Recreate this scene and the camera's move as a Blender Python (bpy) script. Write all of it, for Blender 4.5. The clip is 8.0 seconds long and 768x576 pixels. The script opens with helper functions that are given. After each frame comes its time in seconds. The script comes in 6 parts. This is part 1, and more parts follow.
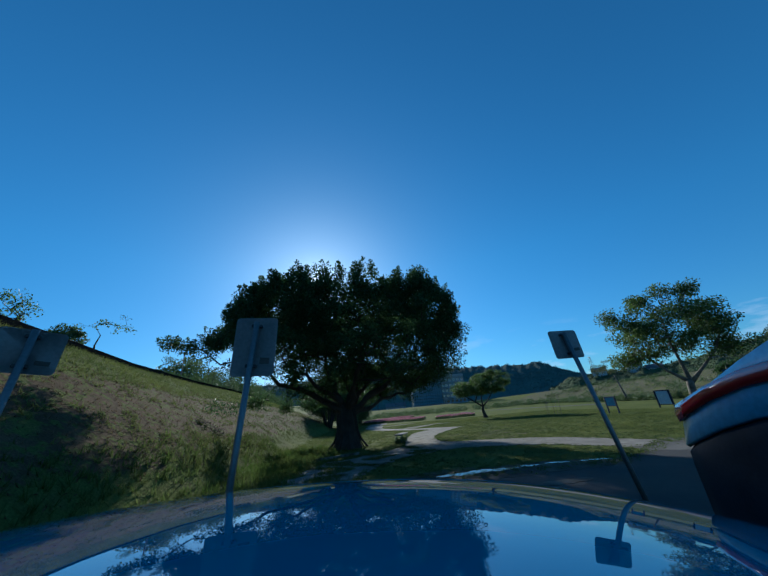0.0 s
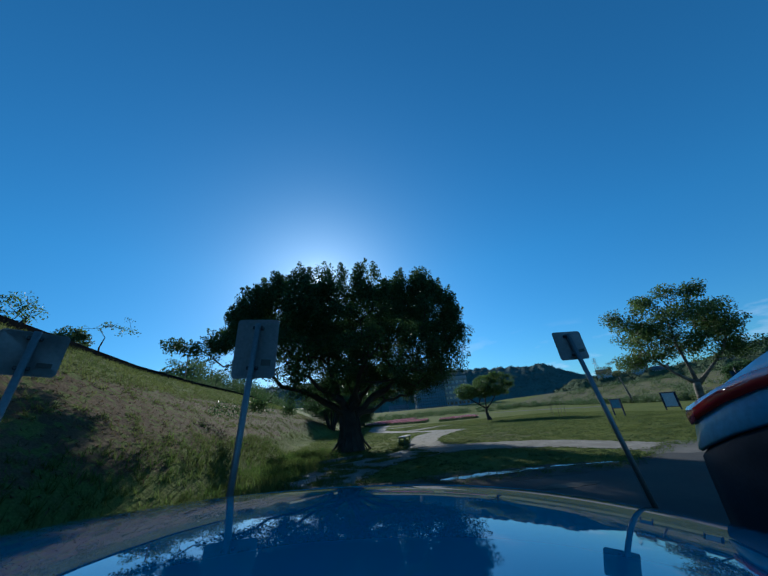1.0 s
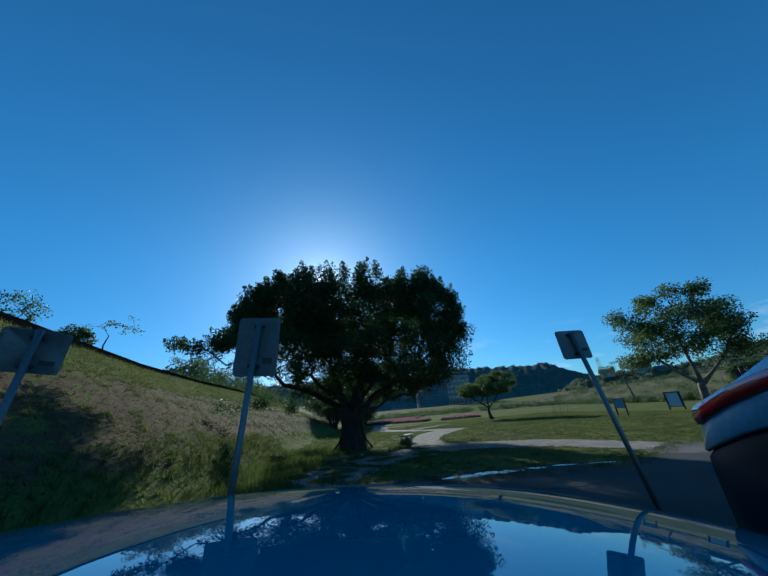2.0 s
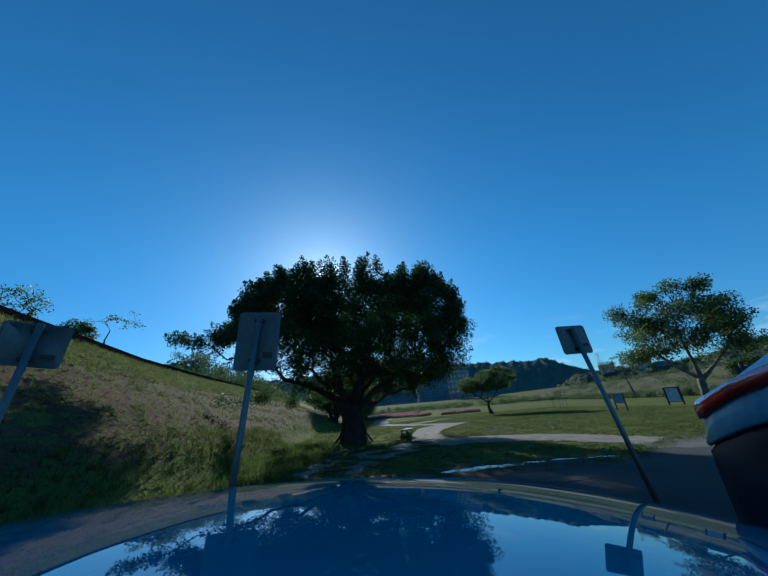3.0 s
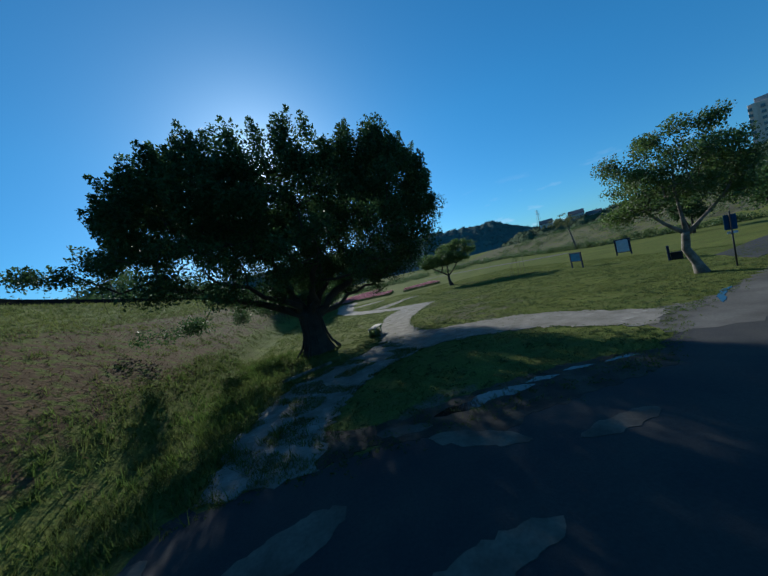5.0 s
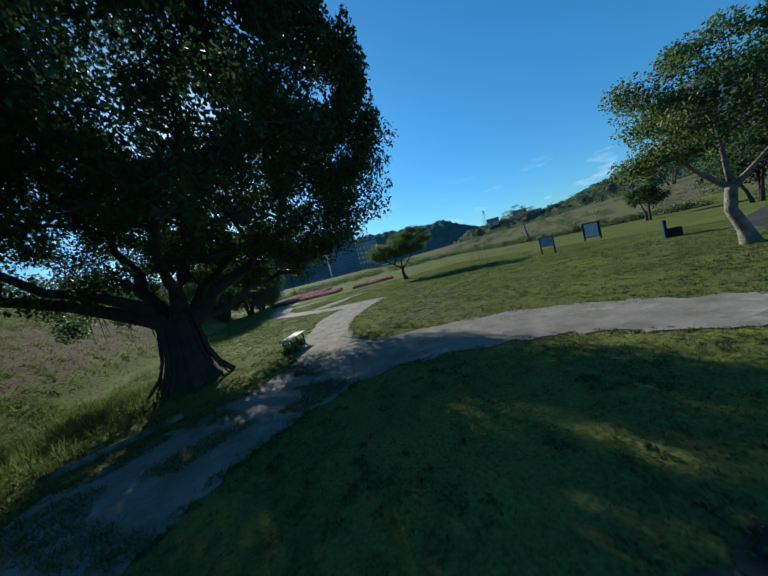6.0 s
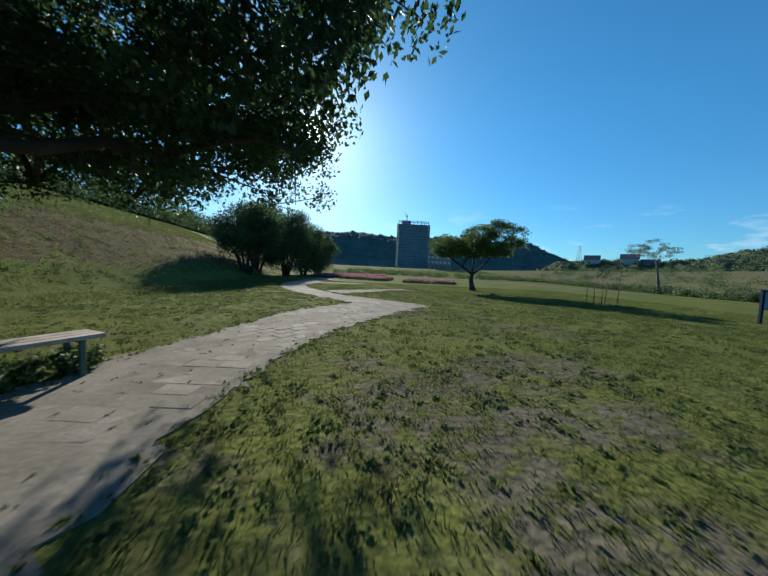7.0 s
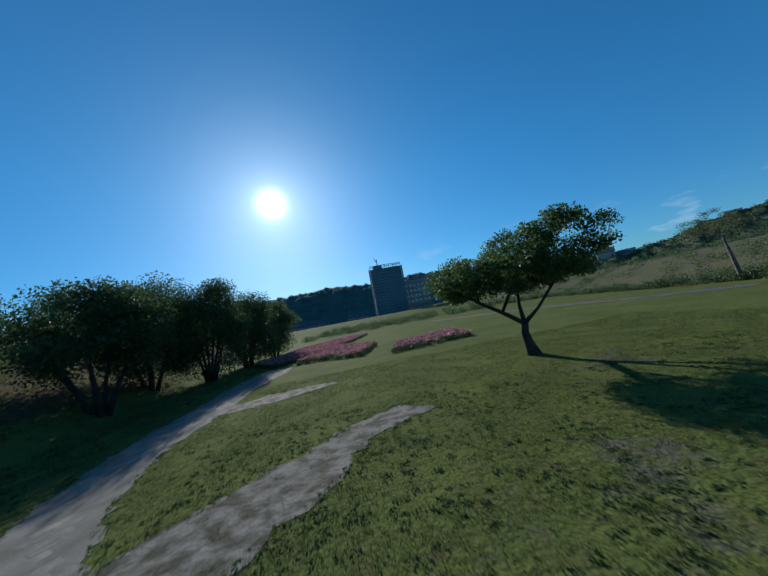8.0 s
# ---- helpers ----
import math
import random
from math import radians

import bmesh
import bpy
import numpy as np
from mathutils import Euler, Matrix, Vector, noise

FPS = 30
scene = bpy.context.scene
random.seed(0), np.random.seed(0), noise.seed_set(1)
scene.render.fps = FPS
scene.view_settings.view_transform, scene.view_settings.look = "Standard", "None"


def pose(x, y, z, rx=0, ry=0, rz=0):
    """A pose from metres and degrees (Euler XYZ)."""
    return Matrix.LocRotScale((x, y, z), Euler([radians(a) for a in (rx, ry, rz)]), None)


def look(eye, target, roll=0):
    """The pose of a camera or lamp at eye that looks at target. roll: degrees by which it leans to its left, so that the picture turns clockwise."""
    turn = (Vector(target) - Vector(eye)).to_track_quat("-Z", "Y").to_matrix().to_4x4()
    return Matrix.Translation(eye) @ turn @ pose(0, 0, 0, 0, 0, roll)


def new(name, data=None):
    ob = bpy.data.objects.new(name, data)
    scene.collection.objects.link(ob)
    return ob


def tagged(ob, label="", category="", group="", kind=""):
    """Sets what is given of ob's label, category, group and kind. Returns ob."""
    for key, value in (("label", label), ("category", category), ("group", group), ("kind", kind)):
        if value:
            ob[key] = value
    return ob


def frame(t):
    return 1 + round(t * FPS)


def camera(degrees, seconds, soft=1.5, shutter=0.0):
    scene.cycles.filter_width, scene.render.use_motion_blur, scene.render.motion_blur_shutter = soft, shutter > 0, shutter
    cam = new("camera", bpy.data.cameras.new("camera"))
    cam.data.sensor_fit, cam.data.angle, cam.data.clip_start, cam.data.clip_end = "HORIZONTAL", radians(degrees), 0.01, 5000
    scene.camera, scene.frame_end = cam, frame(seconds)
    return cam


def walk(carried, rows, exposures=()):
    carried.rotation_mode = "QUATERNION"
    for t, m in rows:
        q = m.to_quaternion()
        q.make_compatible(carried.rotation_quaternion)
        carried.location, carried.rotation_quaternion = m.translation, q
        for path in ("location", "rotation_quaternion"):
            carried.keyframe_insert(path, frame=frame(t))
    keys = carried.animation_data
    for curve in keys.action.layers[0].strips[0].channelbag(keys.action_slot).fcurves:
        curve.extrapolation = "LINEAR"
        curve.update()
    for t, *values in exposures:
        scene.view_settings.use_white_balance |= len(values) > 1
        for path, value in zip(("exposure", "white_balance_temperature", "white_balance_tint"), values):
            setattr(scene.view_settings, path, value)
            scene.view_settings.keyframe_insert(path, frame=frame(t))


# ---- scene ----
cam = camera(104.6, 8.0, soft=1.5, shutter=0.06)
PATH = [
    (0, (-0.16, -0.2, 1.65), (-0.13, 1.645, 2.422), -5.4),
    (0.5, (-0.155, -0.185, 1.65), (-0.132, 1.657, 2.429), -5.4),
    (1, (-0.15, -0.172, 1.65), (-0.137, 1.667, 2.435), -5.4),
    (1.5, (-0.145, -0.16, 1.65), (-0.142, 1.678, 2.438), -5.3),
    (3, (-0.141, -0.142, 1.646), (-0.15, 1.712, 2.397), -5.0),
    (3.5, (-0.14, -0.124, 1.648), (-0.156, 1.77, 2.29), -4.9),
    (4, (-0.148, 0.041, 1.705), (-0.167, 2.033, 1.883), -6.0),
    (4.2, (-0.142, 0.338, 1.839), (-0.149, 2.336, 1.941), -6.8),
    (5.3, (0.358, 4.446, 2.986), (0.658, 6.42, 2.869), -17.9),
    (5.5, (0.669, 5.347, 2.805), (1.08, 7.3, 2.668), -19.4),
    (6, (1.454, 8.294, 1.995), (1.902, 10.238, 1.856), -14.3),
    (6.5, (2.842, 11.764, 1.286), (3.01, 13.754, 1.168), -0.6),
    (7, (3.828, 16.177, 1.308), (3.872, 18.173, 1.189), 2.7),
    (7.5, (4.566, 21.942, 1.99), (4.568, 23.94, 1.894), 1.7),
    (8, (4.876, 28.443, 2.677), (5.068, 30.425, 2.859), -10.6),
]
walk(cam, [(t, look(eye, target, roll)) for t, eye, target, roll in PATH],
     exposures=[(0, 0.17, 5200, 8), (4, 0.17, 5230, 8), (5.3, 0.22, 5450, 8), (6.0, 0.5, 5680, 9), (6.5, 0.84, 5900, 10), (7.2, 0.36, 5900, 10), (7.5, 0.09, 5680, 10), (8, 0.02, 5400, 10)])

# ---- light: low sun ahead, clear sky ----
SUN_AZ, SUN_EL = radians(-12.9), radians(23.2)   # clockwise from +y
SUN_DIR = Vector((math.sin(SUN_AZ) * math.cos(SUN_EL), math.cos(SUN_AZ) * math.cos(SUN_EL), math.sin(SUN_EL)))


def make_world():
    w = bpy.data.worlds.new("sky")
    scene.world = w
    w.use_nodes = True
    nt = w.node_tree
    nt.nodes.clear()
    N, L = nt.nodes.new, nt.links.new
    out, bg = N("ShaderNodeOutputWorld"), N("ShaderNodeBackground")
    sky = N("ShaderNodeTexSky")
    sky.sky_type, sky.sun_disc = "NISHITA", False
    sky.sun_elevation, sky.sun_rotation = SUN_EL, SUN_AZ
    sky.air_density, sky.dust_density, sky.ozone_density = 1.0, 0.28, 3.2
    bg.inputs["Strength"].default_value = 0.085
    co = N("ShaderNodeTexCoord")
    dot = N("ShaderNodeVectorMath")
    dot.operation = "DOT_PRODUCT"
    dot.inputs[1].default_value = SUN_DIR
    L(co.outputs["Generated"], dot.inputs[0])

    def lobe(power, gain):
        p = N("ShaderNodeMath")
        p.operation = "POWER"
        L(dot.outputs["Value"], p.inputs[0])
        p.inputs[1].default_value = power
        m = N("ShaderNodeMath")
        m.operation = "MULTIPLY"
        L(p.outputs[0], m.inputs[0])
        m.inputs[1].default_value = gain
        return m

    disc, aureole, wide = lobe(2600, 40), lobe(420, 4.0), lobe(60, 1.0)
    add = N("ShaderNodeMath")
    L(disc.outputs[0], add.inputs[0])
    L(aureole.outputs[0], add.inputs[1])
    more = N("ShaderNodeMath")
    L(add.outputs[0], more.inputs[0])
    L(wide.outputs[0], more.inputs[1])
    tint = N("ShaderNodeMix")
    tint.data_type, tint.blend_type = "RGBA", "MULTIPLY"
    tint.inputs["Factor"].default_value = 1
    tint.inputs["A"].default_value = (1.0, 0.96, 0.9, 1)
    L(more.outputs[0], tint.inputs["B"])
    # small clouds low over the horizon
    nz = N("ShaderNodeTexNoise")
    nz.inputs["Scale"].default_value, nz.inputs["Detail"].default_value = 9.0, 6.0
    mp = N("ShaderNodeMapping")
    mp.inputs["Scale"].default_value = (1, 1, 3.2)
    L(co.outputs["Generated"], mp.inputs[0])
    L(mp.outputs[0], nz.inputs[0])
    sep = N("ShaderNodeSeparateXYZ")
    L(co.outputs["Generated"], sep.inputs[0])
    band = N("ShaderNodeMapRange")
    band.inputs[1].default_value, band.inputs[2].default_value = 0.02, 0.21
    band.inputs[3].default_value, band.inputs[4].default_value = 1.0, 0.0
    L(sep.outputs[2], band.inputs[0])
    cl = N("ShaderNodeMapRange")
    cl.inputs[1].default_value, cl.inputs[2].default_value = 0.58, 0.74
    L(nz.outputs[0], cl.inputs[0])
    cm = N("ShaderNodeMath")
    cm.operation = "MULTIPLY"
    L(band.outputs[0], cm.inputs[0])
    L(cl.outputs[0], cm.inputs[1])
    s1 = N("ShaderNodeMix")
    s1.data_type, s1.blend_type = "RGBA", "ADD"
    s1.inputs["Factor"].default_value = 1
    deep = N("ShaderNodeMix")
    deep.data_type, deep.blend_type = "RGBA", "MULTIPLY"
    deep.inputs["Factor"].default_value = 1
    near = N("ShaderNodeMix")
    near.data_type = "RGBA"
    L(lobe(14, 1.0).outputs[0], near.inputs["Factor"])
    near.inputs["A"].default_value = (0.43, 0.98, 1.10, 1)
    near.inputs["B"].default_value = (0.70, 0.97, 1.04, 1)
    low = N("ShaderNodeMapRange")
    low.inputs[1].default_value, low.inputs[2].default_value = 0.02, 0.42
    low.inputs[3].default_value, low.inputs[4].default_value = 1.0, 0.0
    haze = N("ShaderNodeMix")
    haze.data_type, haze.blend_type = "RGBA", "MULTIPLY"
    haze.inputs["B"].default_value = (1.0, 0.78, 0.83, 1)
    L(near.outputs["Result"], haze.inputs["A"])
    L(low.outputs[0], haze.inputs["Factor"])
    L(sep.outputs[2], low.inputs[0])
    L(haze.outputs["Result"], deep.inputs["B"])
    L(sky.outputs[0], deep.inputs["A"])
    L(deep.outputs["Result"], s1.inputs["A"])
    L(tint.outputs["Result"], s1.inputs["B"])
    s2 = N("ShaderNodeMix")
    s2.data_type = "RGBA"
    L(cm.outputs[0], s2.inputs["Factor"])
    L(s1.outputs["Result"], s2.inputs["A"])
    s2.inputs["B"].default_value = (7, 7.6, 8.4, 1)
    L(s2.outputs["Result"], bg.inputs["Color"])
    L(bg.outputs[0], out.inputs[0])


make_world()
sun = new("sun", bpy.data.lights.new("sun", "SUN"))
sun.data.energy, sun.data.angle, sun.data.color = 5.0, radians(0.6), (1.0, 0.88, 0.68)
sun.matrix_world = look(SUN_DIR * 50, (0, 0, 0))


# ---- materials ----
def material(name, colour, rough=0.7, second=None, scale=3.0, fine=None, bump=0.0, bump_scale=30.0, metal=0.0, coat=0.0,
             translucent=0.0, per_object=0.0, spec=0.5, low=0.35, high=0.65, per_island=0.0, world=False, coat_ior=1.5):
    """A principled material with colour variation at two scales and fine relief, in object metres."""
    m = bpy.data.materials.new(name)
    m.use_nodes = True
    nt = m.node_tree
    N, L = nt.nodes.new, nt.links.new
    b = nt.nodes["Principled BSDF"]
    out = nt.nodes["Material Output"]
    b.inputs["Roughness"].default_value, b.inputs["Metallic"].default_value = rough, metal
    b.inputs["Coat Weight"].default_value, b.inputs["Coat Roughness"].default_value = coat, 0.015
    b.inputs["Coat IOR"].default_value = coat_ior
    b.inputs["Specular IOR Level"].default_value = spec
    place = N("ShaderNodeNewGeometry").outputs["Position"] if world else N("ShaderNodeTexCoord").outputs["Object"]
    noise1 = N("ShaderNodeTexNoise")
    noise1.inputs["Scale"].default_value, noise1.inputs["Detail"].default_value = scale, 5
    L(place, noise1.inputs["Vector"])
    ramp = N("ShaderNodeMapRange")
    ramp.inputs[1].default_value, ramp.inputs[2].default_value = low, high
    L(noise1.outputs["Fac"], ramp.inputs[0])
    mix1 = N("ShaderNodeMix")
    mix1.data_type = "RGBA"
    L(ramp.outputs[0], mix1.inputs["Factor"])
    mix1.inputs["A"].default_value = (*colour, 1)
    mix1.inputs["B"].default_value = (*(second or [c * 0.72 for c in colour]), 1)
    noise2 = N("ShaderNodeTexNoise")
    noise2.inputs["Scale"].default_value, noise2.inputs["Detail"].default_value = fine or scale * 14, 3
    L(place, noise2.inputs["Vector"])
    val = N("ShaderNodeMapRange")
    val.inputs[3].default_value, val.inputs[4].default_value = 0.72, 1.28
    L(noise2.outputs["Fac"], val.inputs[0])
    last = val.outputs[0]
    if per_object or per_island:
        info = N("ShaderNodeObjectInfo") if per_object else N("ShaderNodeNewGeometry")
        r = N("ShaderNodeMapRange")
        d = per_object or per_island
        r.inputs[3].default_value, r.inputs[4].default_value = 1 - d, 1 + d
        L(info.outputs["Random" if per_object else "Random Per Island"], r.inputs[0])
        mm = N("ShaderNodeMath")
        mm.operation = "MULTIPLY"
        L(val.outputs[0], mm.inputs[0])
        L(r.outputs[0], mm.inputs[1])
        last = mm.outputs[0]
    mix2 = N("ShaderNodeMix")
    mix2.data_type, mix2.blend_type = "RGBA", "MULTIPLY"
    mix2.inputs["Factor"].default_value = 1
    L(mix1.outputs["Result"], mix2.inputs["A"])
    L(last, mix2.inputs["B"])
    L(mix2.outputs["Result"], b.inputs["Base Color"])
    if bump:
        nb = N("ShaderNodeTexNoise")
        nb.inputs["Scale"].default_value, nb.inputs["Detail"].default_value = bump_scale, 4
        L(place, nb.inputs["Vector"])
        bm = N("ShaderNodeBump")
        bm.inputs["Strength"].default_value, bm.inputs["Distance"].default_value = 0.6, bump
        L(nb.outputs["Fac"], bm.inputs["Height"])
        L(bm.outputs[0], b.inputs["Normal"])
    if translucent:
        tr = N("ShaderNodeBsdfTranslucent")
        L(mix2.outputs["Result"], tr.inputs["Color"])
        ms = N("ShaderNodeMixShader")
        ms.inputs[0].default_value = translucent
        L(b.outputs[0], ms.inputs[1])
        L(tr.outputs[0], ms.inputs[2])
        L(ms.outputs[0], out.inputs["Surface"])
    return m


def glass_material(name, colour, rough=0.03, coat=1.0, spec=0.7, ior=1.5):
    m = bpy.data.materials.new(name)
    m.use_nodes = True
    b = m.node_tree.nodes["Principled BSDF"]
    b.inputs["Base Color"].default_value = (*colour, 1)
    b.inputs["Roughness"].default_value = rough
    b.inputs["Coat Weight"].default_value, b.inputs["Coat Roughness"].default_value = coat, rough
    b.inputs["Specular IOR Level"].default_value, b.inputs["IOR"].default_value = spec, ior
    return m


def ground_material():
    """Grass with worn brown earth on the bank's face and bare patches on the lawn."""
    m = bpy.data.materials.new("grass_ground")
    m.use_nodes = True
    nt = m.node_tree
    N, L = nt.nodes.new, nt.links.new
    b = nt.nodes["Principled BSDF"]
    b.inputs["Roughness"].default_value, b.inputs["Specular IOR Level"].default_value = 0.95, 0.02
    co = N("ShaderNodeTexCoord")

    def noise_at(scale, detail=5):
        n = N("ShaderNodeTexNoise")
        n.inputs["Scale"].default_value, n.inputs["Detail"].default_value = scale, detail
        L(co.outputs["Object"], n.inputs["Vector"])
        return n.outputs["Fac"]

    def ramp(value, a, c, lo=0.0, hi=1.0):
        r = N("ShaderNodeMapRange")
        r.inputs[1].default_value, r.inputs[2].default_value = a, c
        r.inputs[3].default_value, r.inputs[4].default_value = lo, hi
        L(value, r.inputs[0])
        return r.outputs[0]

    def mixed(fac, a, c, kind="MIX"):
        x = N("ShaderNodeMix")
        x.data_type, x.blend_type = "RGBA", kind
        if isinstance(fac, float):
            x.inputs["Factor"].default_value = fac
        else:
            L(fac, x.inputs["Factor"])
        for key, v in (("A", a), ("B", c)):
            if isinstance(v, tuple):
                x.inputs[key].default_value = v
            else:
                L(v, x.inputs[key])
        return x.outputs["Result"]

    grass = mixed(ramp(noise_at(0.35), 0.35, 0.65), (0.124, 0.142, 0.037, 1), (0.086, 0.107, 0.030, 1))
    grass = mixed(ramp(noise_at(2.2), 0.45, 0.75), grass, (0.096, 0.096, 0.036, 1))
    earth = mixed(ramp(noise_at(1.6), 0.35, 0.65), (0.132, 0.120, 0.092, 1), (0.096, 0.088, 0.066, 1))
    earth = mixed(ramp(noise_at(5.0), 0.5, 0.62), earth, (0.088, 0.100, 0.032, 1))
    brown = mixed(ramp(noise_at(1.3), 0.35, 0.65), (0.112, 0.080, 0.048, 1), (0.076, 0.055, 0.034, 1))
    brown = mixed(ramp(noise_at(3.4, 6), 0.5, 0.6), brown, (0.096, 0.112, 0.032, 1))
    slope = N("ShaderNodeAttribute")
    slope.attribute_name = "bank"
    earth = mixed(slope.outputs["Fac"], earth, brown)
    zone = N("ShaderNodeAttribute")
    zone.attribute_name = "bare"
    add = N("ShaderNodeMath")
    L(zone.outputs["Fac"], add.inputs[0])
    L(ramp(noise_at(0.9, 6), 0.3, 0.7, -0.35, 0.35), add.inputs[1])
    base = mixed(ramp(add.outputs[0], 0.4, 0.6), grass, earth)
    fine = ramp(noise_at(24.0, 3), 0.3, 0.7, 0.7, 1.3)
    L(mixed(1.0, base, fine, "MULTIPLY"), b.inputs["Base Color"])
    bp = N("ShaderNodeBump")
    bp.inputs["Strength"].default_value, bp.inputs["Distance"].default_value = 0.8, 0.05
    L(noise_at(9.0, 6), bp.inputs["Height"])
    L(bp.outputs[0], b.inputs["Normal"])
    return m


